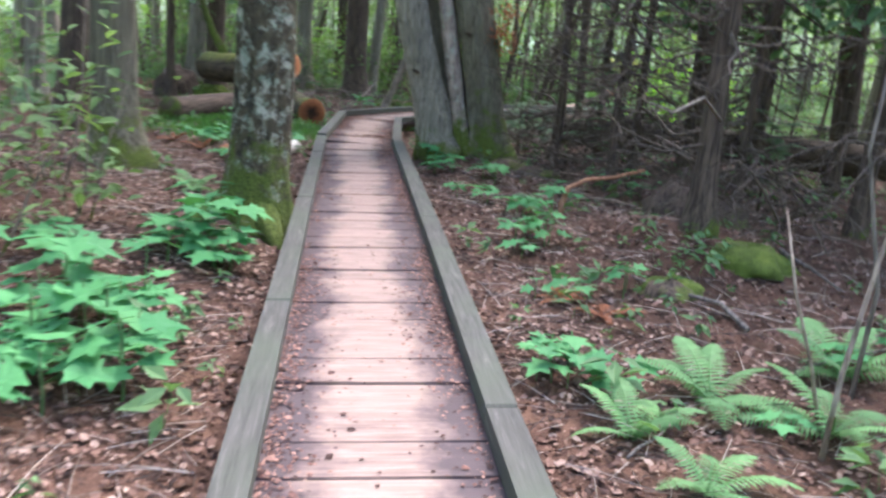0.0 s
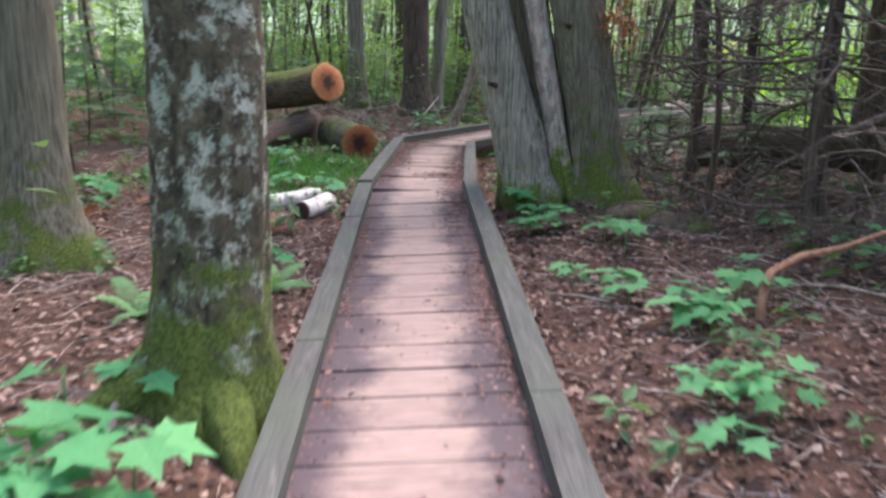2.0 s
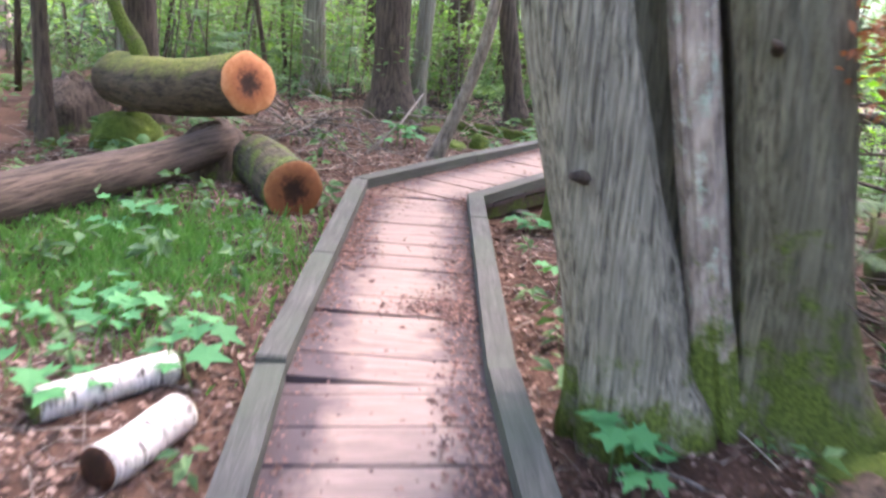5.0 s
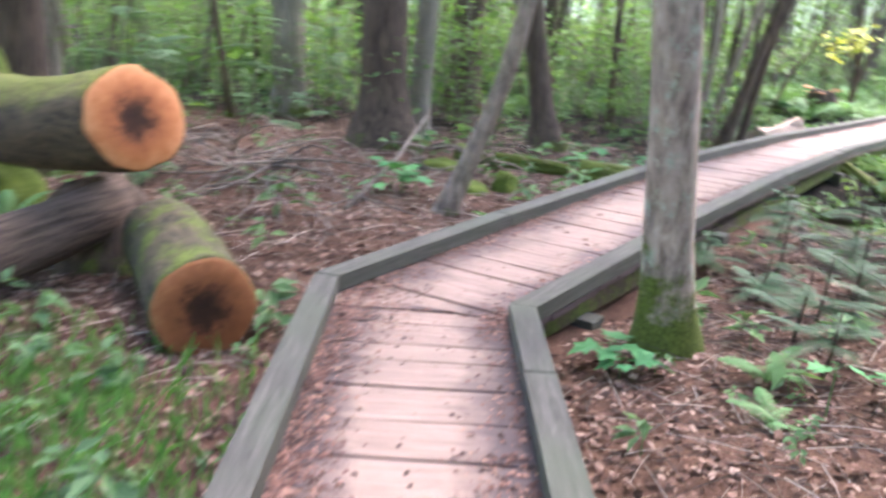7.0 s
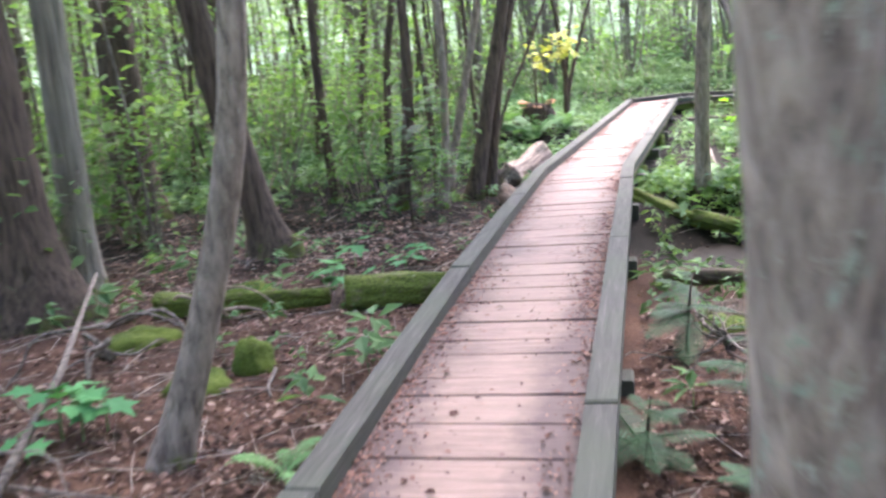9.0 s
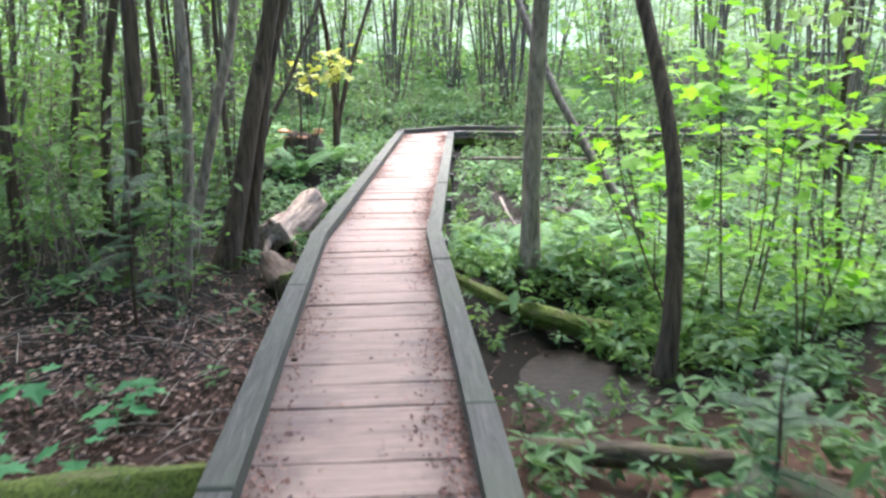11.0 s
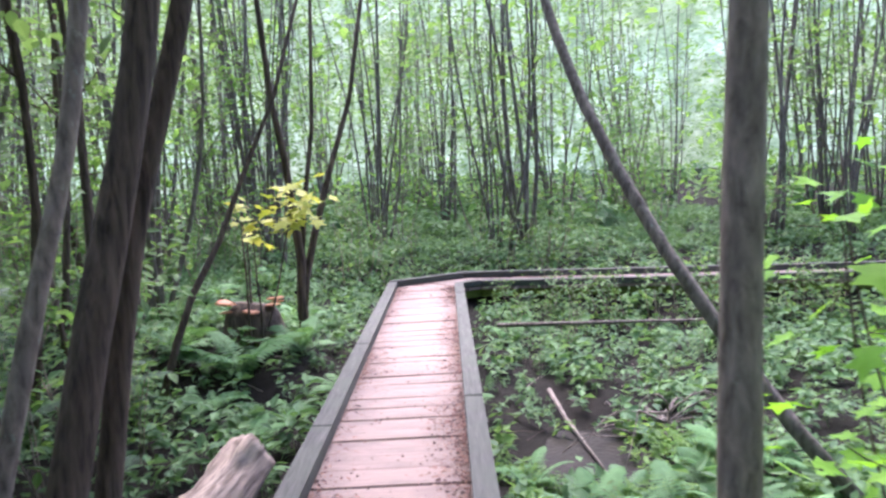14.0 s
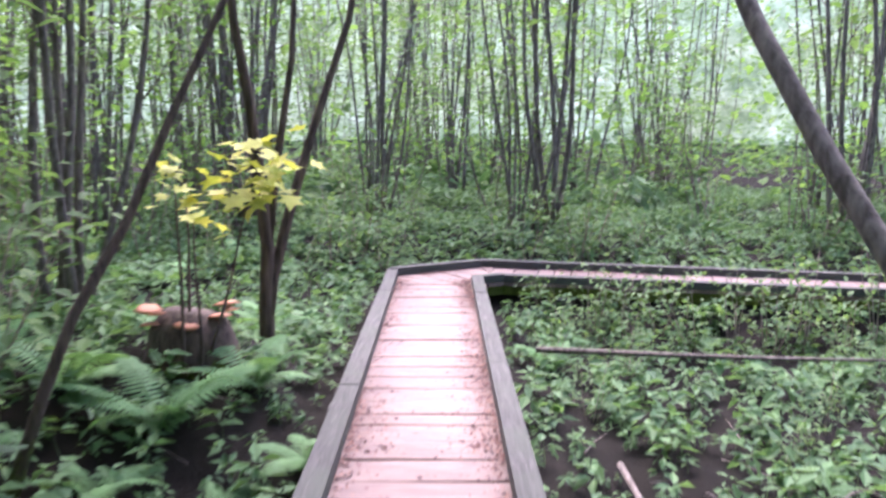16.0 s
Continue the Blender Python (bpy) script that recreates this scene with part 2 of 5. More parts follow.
def forest_floor():
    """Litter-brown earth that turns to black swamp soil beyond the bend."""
    m, n, l, b = material("forest_floor", 0.9)
    f = noise_node(n, l, coords(n, l), 1.6, 6, 0.65)
    g = noise_node(n, l, coords(n, l), 60, 4, 0.6)
    s = maths(n, l, "ADD", maths(n, l, "MULTIPLY", f, 0.6), maths(n, l, "MULTIPLY", g, 0.4))
    col = ramp(n, l, s, [(0.3, (0.022, 0.014, 0.010)), (0.48, (0.075, 0.042, 0.03)), (0.62, (0.14, 0.08, 0.056)), (0.75, (0.08, 0.075, 0.03))])
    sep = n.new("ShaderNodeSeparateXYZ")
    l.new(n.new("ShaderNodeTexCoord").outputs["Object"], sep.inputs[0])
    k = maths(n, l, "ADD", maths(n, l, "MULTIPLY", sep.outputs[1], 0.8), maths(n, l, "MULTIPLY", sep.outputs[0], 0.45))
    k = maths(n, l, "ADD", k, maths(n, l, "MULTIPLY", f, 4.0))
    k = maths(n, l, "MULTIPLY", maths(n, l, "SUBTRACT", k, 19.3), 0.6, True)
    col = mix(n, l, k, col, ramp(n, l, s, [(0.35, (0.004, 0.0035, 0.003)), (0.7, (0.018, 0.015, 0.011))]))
    b.inputs["Specular IOR Level"].default_value = 0.1
    l.new(col, b.inputs["Base Color"])
    bump(n, l, b, g, 0.7, 0.03)
    return m


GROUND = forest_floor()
MUD = mottled("wet_mud", [(0.35, (0.008, 0.007, 0.006)), (0.7, (0.03, 0.025, 0.02))], 3.0, 0.5, 0.02, 0.0, 14)
MUD.node_tree.nodes["Principled BSDF"].inputs["Specular IOR Level"].default_value = 0.04
MOSS = mottled("moss", [(0.3, (0.022, 0.035, 0.006)), (0.5, (0.075, 0.11, 0.018)), (0.7, (0.16, 0.2, 0.04))], 6, 1.0, 0.03)
LITTER = mottled("dead_leaves", [(0.2, (0.04, 0.022, 0.016)), (0.45, (0.1, 0.054, 0.04)), (0.68, (0.165, 0.094, 0.07)), (0.86, (0.33, 0.235, 0.19))], 20, 0.85, 0.0, 0.75)
TWIG = mottled("twigs", [(0.25, (0.06, 0.045, 0.038)), (0.55, (0.19, 0.15, 0.125)), (0.8, (0.42, 0.36, 0.31))], 10, 0.9, 0.0, 0.8)
NEEDLES = mottled("deck_debris", [(0.25, (0.045, 0.024, 0.02)), (0.55, (0.13, 0.065, 0.053)), (0.85, (0.27, 0.16, 0.125))], 20, 0.9, 0.0, 0.8)
SEEDLEAF = leaf("seedling_leaf", (0.05, 0.20, 0.075), (0.11, 0.33, 0.12), 0.3)
HERBLEAF = leaf("undergrowth_leaf", (0.066, 0.14, 0.068), (0.165, 0.295, 0.125), 0.4, "island")
SHRUBLEAF = leaf("shrub_leaf", (0.088, 0.16, 0.068), (0.205, 0.33, 0.13), 0.5, "island")
# Brighter copy of the shrub leaf, with sunlight put into its colour.
SUNLEAF = leaf("sunlit_leaf", (0.11, 0.215, 0.065), (0.21, 0.36, 0.12), 0.55, "island")
BRIGHTLEAF = leaf("maple_leaf", (0.14, 0.36, 0.03), (0.26, 0.52, 0.05), 0.55, "island")
YELLOWLEAF = leaf("yellow_leaf", (0.36, 0.42, 0.07), (0.6, 0.58, 0.16), 0.4, "island")
FERNLEAF = leaf("fern_leaf", (0.10, 0.22, 0.09), (0.18, 0.36, 0.14), 0.35)
CROWNLEAF = leaf("canopy_leaf", (0.04, 0.12, 0.025), (0.11, 0.26, 0.05), 0.5, "island")
GRASSLEAF = leaf("grass_blade", (0.10, 0.27, 0.07), (0.2, 0.42, 0.13), 0.5, "island")
PALEFIR = leaf("pale_fir_needles", (0.06, 0.13, 0.06), (0.14, 0.25, 0.11), 0.3, "island")
FIRLEAF = leaf("fir_needles", (0.018, 0.05, 0.022), (0.05, 0.115, 0.05), 0.15, "island")
DRYLEAF = leaf("dry_frond", (0.22, 0.075, 0.035), (0.34, 0.14, 0.07), 0.2, "island")
ORANGELEAF = leaf("orange_leaf", (0.5, 0.2, 0.11), (0.62, 0.34, 0.22), 0.3, "island")
GLOW_BACK = mottled("far_foliage", [(0.34, (0.12, 0.18, 0.09)), (0.48, (0.26, 0.34, 0.2)), (0.58, (0.43, 0.51, 0.35)), (0.7, (0.67, 0.72, 0.57))], 0.6, 1.0, 0.0, 0.0, 2.5)
# Added emission makes the backdrop glow, for the bright gaps behind the trees.
bb = GLOW_BACK.node_tree.nodes["Principled BSDF"]
GLOW_BACK.node_tree.links.new(bb.inputs["Base Color"].links[0].from_socket, bb.inputs["Emission Color"])
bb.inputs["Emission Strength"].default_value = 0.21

# ---- mesh helpers ----
rng = np.random.default_rng(7)


def mesh_from(name, verts, faces, smooth=True):
    """A mesh from an array of vertices and one or more arrays of faces with equal corner counts."""
    me = bpy.data.meshes.new(name)
    verts = np.asarray(verts, np.float32).reshape(-1, 3)
    lists = [np.asarray(f, np.int32) for f in (faces if isinstance(faces, list) else [faces])]
    lists = [f for f in lists if len(f)]
    me.vertices.add(len(verts))
    me.vertices.foreach_set("co", verts.ravel())
    loops = np.concatenate([f.ravel() for f in lists])
    sizes = np.concatenate([np.full(len(f), f.shape[1], np.int32) for f in lists])
    me.loops.add(len(loops))
    me.loops.foreach_set("vertex_index", loops)
    me.polygons.add(len(sizes))
    me.polygons.foreach_set("loop_start", np.concatenate([[0], np.cumsum(sizes)[:-1]]).astype(np.int32))
    me.update(calc_edges=True)
    me.validate()
    me.polygons.foreach_set("use_smooth", np.full(len(me.polygons), smooth))
    return me


def part(name, me, mat, parent=None, label="", m=None):
    """One mesh object under a thing or a part."""
    if mat is not None and not me.materials:
        me.materials.append(mat)
    ob = new(name, me)
    if m is not None:
        ob.matrix_basis = m
    ob.parent = parent
    return tagged(ob, label)


def empty(name, m, label, category, group="", kind=""):
    ob = new(name)
    ob.empty_display_size = 0.1
    ob.matrix_basis = m
    return tagged(ob, label, category, group, kind)


def hash2(ix, iy, seed):
    h = np.sin(ix * 127.1 + iy * 311.7 + seed * 74.7) * 43758.5453
    return h - np.floor(h)


def value_noise(x, y, seed=0):
    x, y = np.asarray(x, float), np.asarray(y, float)
    ix, iy = np.floor(x), np.floor(y)
    u, v = x - ix, y - iy
    u, v = u * u * (3 - 2 * u), v * v * (3 - 2 * v)
    a, b = hash2(ix, iy, seed), hash2(ix + 1, iy, seed)
    c, d = hash2(ix, iy + 1, seed), hash2(ix + 1, iy + 1, seed)
    return (a * (1 - u) + b * u) * (1 - v) + (c * (1 - u) + d * u) * v


def fbm(x, y, seed=0, octaves=4):
    s, a = 0, 0.5
    for k in range(octaves):
        s, a, x, y = s + a * (value_noise(x, y, seed + k) - 0.5), a * 0.5, np.asarray(x) * 2.03, np.asarray(y) * 2.03
    return s


def step(a, b, x):
    t = np.clip((np.asarray(x, float) - a) / (b - a), 0, 1)
    return t * t * (3 - 2 * t)


def tube(points, radii, sides=10, rough=0.0, ridges=0.0, seed=0, caps=True):
    """A limb along points, with radii, an uneven skin and upright ridges. Returns vertices and faces."""
    P = np.asarray(points, float)
    R = np.broadcast_to(np.asarray(radii, float), (len(P),))
    T = np.gradient(P, axis=0)
    T /= np.linalg.norm(T, axis=1)[:, None] + 1e-9
    ref = np.array([1.0, 0, 0]) if abs(T[:, 0]).mean() < 0.8 else np.array([0, 1.0, 0])
    U = np.cross(T, ref)
    U /= np.linalg.norm(U, axis=1)[:, None] + 1e-9
    W = np.cross(T, U)
    a = np.linspace(0, 2 * np.pi, sides, endpoint=False)
    d = np.concatenate([[0], np.cumsum(np.linalg.norm(np.diff(P, axis=0), axis=1))])
    k = np.ones((len(P), sides))
    if rough:
        k += rough * 2 * fbm(np.cos(a)[None] * 1.3 + d[:, None] * 2.0 + seed, np.sin(a)[None] * 1.3 + d[:, None] * 0.7, seed)
    if ridges:
        k += ridges * 2 * fbm(np.arange(sides)[None] * 0.37 + 0 * d[:, None] + seed, d[:, None] * 0.6 + 0 * a[None], seed + 5, 3)
    rr = R[:, None] * k
    V = P[:, None] + rr[..., None] * (np.cos(a)[None, :, None] * U[:, None] + np.sin(a)[None, :, None] * W[:, None])
    n, idx = len(P), np.arange(sides)
    F = [np.stack([i * sides + idx, i * sides + (idx + 1) % sides, (i + 1) * sides + (idx + 1) % sides, (i + 1) * sides + idx], 1) for i in range(n - 1)]
    V = V.reshape(-1, 3)
    tris = np.zeros((0, 3), int)
    if caps:
        V = np.concatenate([V, P[:1], P[-1:]])
        c0, c1, o = n * sides, n * sides + 1, (n - 1) * sides
        tris = np.concatenate([np.stack([np.full(sides, c0), (idx + 1) % sides, idx], 1), np.stack([np.full(sides, c1), o + idx, o + (idx + 1) % sides], 1)])
    return V, np.concatenate(F), tris


def join(pieces):
    """Joins (vertices, quads, tris) pieces into one."""
    V, Q, T, k = [], [], [], 0
    for v, q, t in pieces:
        V.append(v)
        Q.append(np.asarray(q, int).reshape(-1, 4) + k)
        T.append(np.asarray(t, int).reshape(-1, 3) + k)
        k += len(v)
    return np.concatenate(V), [np.concatenate(Q), np.concatenate(T)]


def curve(start, end, bend=0.1, n=8, seed=0, sag=0.0):
    """A crooked line between two places."""
    a, b = np.asarray(start, float), np.asarray(end, float)
    r = np.random.default_rng(seed)
    t = np.linspace(0, 1, n)[:, None]
    L = np.linalg.norm(b - a)
    w = r.normal(0, 1, (3, 3)) * bend * L
    off = sum(w[k] * np.sin(np.pi * (k + 1) * t) / (k + 1) ** 1.5 for k in range(3))
    p = a + (b - a) * t + off * 0.5
    p[:, 2] -= sag * L * np.sin(np.pi * t[:, 0])
    return p


def turns(yaw, pitch, roll):
    """Rotation matrices for arrays of angles."""
    cy, sy, cp, sp, cr, sr = np.cos(yaw), np.sin(yaw), np.cos(pitch), np.sin(pitch), np.cos(roll), np.sin(roll)
    o, z = np.ones_like(cy), np.zeros_like(cy)
    A = np.stack([np.stack([cy, -sy, z], -1), np.stack([sy, cy, z], -1), np.stack([z, z, o], -1)], -2)
    B = np.stack([np.stack([o, z, z], -1), np.stack([z, cp, -sp], -1), np.stack([z, sp, cp], -1)], -2)
    C = np.stack([np.stack([cr, z, sr], -1), np.stack([z, o, z], -1), np.stack([-sr, z, cr], -1)], -2)
    return A @ B @ C


def scatter(template, faces, places, yaw, pitch, roll, size):
    """Many copies of a small shape, joined into one set of vertices and faces."""
    template, places = np.asarray(template, float), np.asarray(places, float)
    V = np.einsum("nij,kj->nki", turns(yaw, pitch, roll), template) * np.asarray(size)[:, None, None] + places[:, None]
    base = (np.arange(len(places)) * len(template))[:, None, None]
    return V.reshape(-1, 3), [(np.asarray(f)[None] + base).reshape(-1, np.asarray(f).shape[1]) for f in faces]


# leaf shapes, along +y from the stalk, unit length
OVATE = [(0, 0, 0), (-0.22, 0.25, 0.05), (-0.24, 0.55, 0.04), (0, 1, -0.08), (0.24, 0.55, 0.04), (0.22, 0.25, 0.05), (0, 0.4, 0)]
OVATE_F = [[(0, 6, 1), (1, 6, 2), (2, 6, 3), (3, 6, 4), (4, 6, 5), (5, 6, 0)]]
LOBES = [(0, 0), (-0.18, 0.06), (-0.5, 0.1), (-0.3, 0.32), (-0.56, 0.62), (-0.2, 0.62), (0, 1.02), (0.2, 0.62), (0.56, 0.62), (0.3, 0.32), (0.5, 0.1), (0.18, 0.06)]
MAPLE = [(x, y, 0.09 * abs(x) - 0.12 * y * y) for x, y in LOBES] + [(0, 0.4, -0.02)]
MAPLE_F = [[(12, (i + 1) % 12, i) for i in range(12)]]
STALKED = MAPLE + [(-0.012, -0.55, -0.06), (0.012, -0.55, -0.06), (0.02, 0.05, -0.005)]
STALKED_F = [MAPLE_F[0] + [(0, 13, 14), (0, 14, 15)]]
BLADE4 = [(0, 0, 0), (-0.24, 0.42, 0.06), (0, 1, -0.1), (0.24, 0.42, 0.06)]
BLADE4_F = [[(0, 2, 1), (0, 3, 2)]]
CHIP = [(-0.3, 0, 0.05), (0.3, 0.1, 0), (0.35, 0.6, 0.1), (0.05, 1, -0.02), (-0.35, 0.6, 0.12)]
CHIP_F = [[(0, 1, 2), (0, 2, 3), (0, 3, 4)]]

# ---- plan of the boardwalk: centre line (x, y) and height of the kerb tops ----
NODES = np.array([(-0.85, -5.0), (-1.46, 12.55), (-1.37, 16.55), (3.95, 24.35), (10.35, 32.25), (11.2, 32.2), (13.9, 29.0), (17.5, 25.0)])
SEG = np.diff(NODES, axis=0)
LEN = np.linalg.norm(SEG, axis=1)
STATION = np.concatenate([[0], np.cumsum(LEN)])
DIRS = SEG / LEN[:, None]
RIGHTS = np.stack([DIRS[:, 1], -DIRS[:, 0]], 1)
HALF, KERB_W, KERB_H, PLANK_T = 0.56, 0.13, 0.09, 0.042
TOP_S = [0, 8.0, 13.7, 17.56, 21.56, 25.0, 28.0, 31.0, 34.5, 39.0, 42.0, 47.5, 53.0]
TOP_Z = [0.30, 0.32, 0.36, 0.33, 0.26, 0.31, 0.24, 0.13, 0.05, -0.05, -0.10, -0.12, -0.15]


def deck_z(s):
    return np.interp(s, TOP_S, TOP_Z) - KERB_H


def nearest(x, y):
    """Distance to the centre line, station along it, and the signed offset to its right."""
    x, y = np.asarray(x, float), np.asarray(y, float)
    best, st, off = np.full(x.shape, 1e9), np.zeros(x.shape), np.zeros(x.shape)
    for k in range(len(SEG)):
        dx, dy = x - NODES[k, 0], y - NODES[k, 1]
        t = np.clip(dx * DIRS[k, 0] + dy * DIRS[k, 1], 0, LEN[k])
        ex, ey = dx - t * DIRS[k, 0], dy - t * DIRS[k, 1]
        d = np.hypot(ex, ey)
        o = dx * RIGHTS[k, 0] + dy * RIGHTS[k, 1]
        w = d < best
        best, st, off = np.where(w, d, best), np.where(w, STATION[k] + t, st), np.where(w, o, off)
    return best, st, off


def ground_z(x, y):
    x, y = np.asarray(x, float), np.asarray(y, float)
    d, s, o = nearest(x, y)
    base = np.interp(s, [0, 16, 21, 25, 28, 31, 35, 42, 53], [0.14, 0.12, 0.02, 0.0, -0.1, -0.28, -0.34, -0.36, -0.4])
    base = base - 0.27 * step(0.2, 1.4, o) * step(25, 28, s) * (1 - step(5, 9, d))
    base = base + 0.22 * step(1.0, 3.0, -o) * step(28, 34, s)
    base = base - 0.2 * np.exp(-((x - 3.7) ** 2 + (y - 21.9) ** 2) / 0.8) - 0.14 * np.exp(-((x - 7.2) ** 2 + (y - 26.5) ** 2) / 1.6)
    base = base + 0.32 * np.exp(-((x - 6.2) ** 2 + (y - 30.1) ** 2) / 2.0)
    base = base + 0.12 * np.exp(-((x + 2.17) ** 2 + (y - 7.62) ** 2) / 0.8) + 0.2 * np.exp(-((x - 0.1) ** 2 + (y - 12.8) ** 2) / 0.6)
    base = base + 0.25 * np.exp(-((x - 1.5) ** 2 + (y - 7.6) ** 2) / 0.7) + 0.16 * np.exp(-((x - 2.9) ** 2 + (y - 19.3) ** 2) / 0.5)
    base = base + 0.4 * np.exp(-((x - 5.1) ** 2 / 1.6 + (y - 23.3) ** 2 / 0.35))
    z = base + 0.22 * fbm(x * 0.45, y * 0.45, 3) + 0.10 * fbm(x * 1.7, y * 1.7, 9)
    z = z + 0.5 * step(25, 60, d)
    room = np.minimum(z, deck_z(s) - 0.17)
    return np.where(d < 0.75, room, np.where(d < 1.1, room + (z - room) * (d - 0.75) / 0.35, z))


def gz(x, y):
    return float(ground_z(np.array([x]), np.array([y]))[0])


def spaced(lo, hi, fine, far):
    """Grid lines: fine between lo and hi, widening out to far."""
    out, g = [], fine
    while sum(out) < far:
        g *= 1.35
        out.append(g)
    o = np.cumsum(out)
    return np.concatenate([lo - o[::-1], np.arange(lo, hi + fine, fine), hi + fine + o])


gx, gy = spaced(-9.0, 20.0, 0.19, 900), spaced(-4.0, 40.0, 0.19, 900)
X, Y = np.meshgrid(gx, gy)
Zg = ground_z(X, Y)
nx, ny = len(gx), len(gy)
cell = (np.arange(ny - 1)[:, None] * nx + np.arange(nx - 1)[None]).ravel()
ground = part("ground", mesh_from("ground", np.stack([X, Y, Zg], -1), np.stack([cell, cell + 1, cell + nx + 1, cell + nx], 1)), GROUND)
tagged(ground, "brown forest floor of earth and rotted leaves", "ground", "", "structure")


def pool(cx, cy, rx, ry, z):
    a = np.linspace(0, 2 * np.pi, 40, endpoint=False)
    k = 1 + 0.3 * fbm(np.cos(a) * 1.5 + cx, np.sin(a) * 1.5 + cy, 4)
    V = np.concatenate([np.stack([cx + rx * k * np.cos(a), cy + ry * k * np.sin(a), 0 * a + z], 1), [[cx, cy, z]]])
    i = np.arange(40)
    ob = part("water", mesh_from("water", V, np.stack([i, (i + 1) % 40, np.full(40, 40)], 1)), MUD)
    return tagged(ob, "black wet mud puddle under the boardwalk", "puddle", "mud puddles", "structure")


pool(3.7, 21.9, 0.75, 0.8, gz(3.7, 21.9) + 0.06)
pool(7.2, 26.5, 0.8, 0.9, gz(7.2, 26.5) + 0.04)

# ---- far forest closing the view, given a glow of its own ----
a = np.linspace(0, 2 * np.pi, 220, endpoint=False)
rows_z = np.linspace(-2, 17, 14)
A, Hh = np.meshgrid(a, rows_z)
rad = 62 + 10 * fbm(np.cos(A) * 9 + 20, np.sin(A) * 9 + Hh * 0.35, 6) + 4 * fbm(np.cos(A) * 40, np.sin(A) * 40 + Hh, 8)
Hh = Hh + 5 * fbm(np.cos(A) * 12, np.sin(A) * 12, 2) * (Hh > 14)
V = np.stack([4 + rad * np.cos(A), 18 + rad * np.sin(A), Hh], -1)
i = np.arange(220)
F = np.concatenate([np.stack([r * 220 + i, r * 220 + (i + 1) % 220, (r + 1) * 220 + (i + 1) % 220, (r + 1) * 220 + i], 1) for r in range(13)])
tagged(part("backdrop", mesh_from("backdrop", V, F), GLOW_BACK), "distant wall of pale green forest with an added glow", "backdrop", "", "structure")


# ---- boardwalk ----
def clip(poly, point, normal):
    """Keeps the part of a flat outline on the side of a line that the normal points to."""
    out = []
    for p, q in zip(poly, poly[1:] + poly[:1]):
        dp, dq = (p - point) @ normal, (q - point) @ normal
        if dp >= 0:
            out.append(p)
        if dp * dq < 0:
            out.append(p + (q - p) * dp / (dp - dq))
    return out


def mitre(k):
    """Point and forward normal of the cut between segments k-1 and k."""
    n = DIRS[max(k - 1, 0)] + DIRS[min(k, len(DIRS) - 1)]
    return NODES[k], n / np.linalg.norm(n)


def slab(outline, seg, up, thick, edge=0.006, lift=0.0, tilt=0.0):
    """A board with worn edges over an outline, lying along the deck of that segment."""
    c = np.mean(outline, axis=0)
    pts = np.array(outline)
    s = STATION[seg] + (pts - NODES[seg]) @ DIRS[seg]
    o = (pts - NODES[seg]) @ RIGHTS[seg]
    zt = deck_z(s) + up + lift + tilt * o + (0.05 * o if seg == 0 else 0.0)
    pts = np.stack([(pts - c) @ RIGHTS[seg], (pts - c) @ DIRS[seg]], 1)
    r = pts
    ins = pts - r / (np.linalg.norm(r, axis=1)[:, None] + 1e-6) * edge * 1.4
    n = len(pts)
    V = np.concatenate([np.c_[pts, zt - thick], np.c_[pts, zt - edge], np.c_[ins, zt]])
    i = np.arange(n)
    j = (i + 1) % n
    fan = np.array([(0, k, k + 1) for k in range(1, n - 1)])
    return V, [np.concatenate([np.stack([i, j, n + j, n + i], 1), np.stack([n + i, n + j, 2 * n + j, 2 * n + i], 1)]), np.concatenate([fan[:, ::-1], fan + 2 * n])], pose(*c, 0, 0, 0, math.degrees(math.atan2(RIGHTS[seg][1], RIGHTS[seg][0])))


boardwalk = empty("boardwalk", pose(0, 0, 0), "narrow wooden boardwalk of weathered planks between low kerb timbers", "boardwalk", "", "structure")


def strip(seg, a0, a1, o0, o1):
    """Outline between two stations and two offsets of a segment, cut to its mitres."""
    d, r, p = DIRS[seg], RIGHTS[seg], NODES[seg]
    poly = [p + d * a0 + r * o0, p + d * a0 + r * o1, p + d * a1 + r * o1, p + d * a1 + r * o0]
    pt, n = mitre(seg)
    if seg > 0:
        poly = clip(poly, pt, n)
    pt, n = mitre(seg + 1)
    if seg < len(SEG) - 1 and len(poly) > 2:
        poly = clip(poly, pt, -n)
    return poly if len(poly) > 2 else None


def area(poly):
    p = np.array(poly)
    q = np.roll(p, -1, 0)
    return abs((p[:, 0] * q[:, 1] - q[:, 0] * p[:, 1]).sum()) / 2


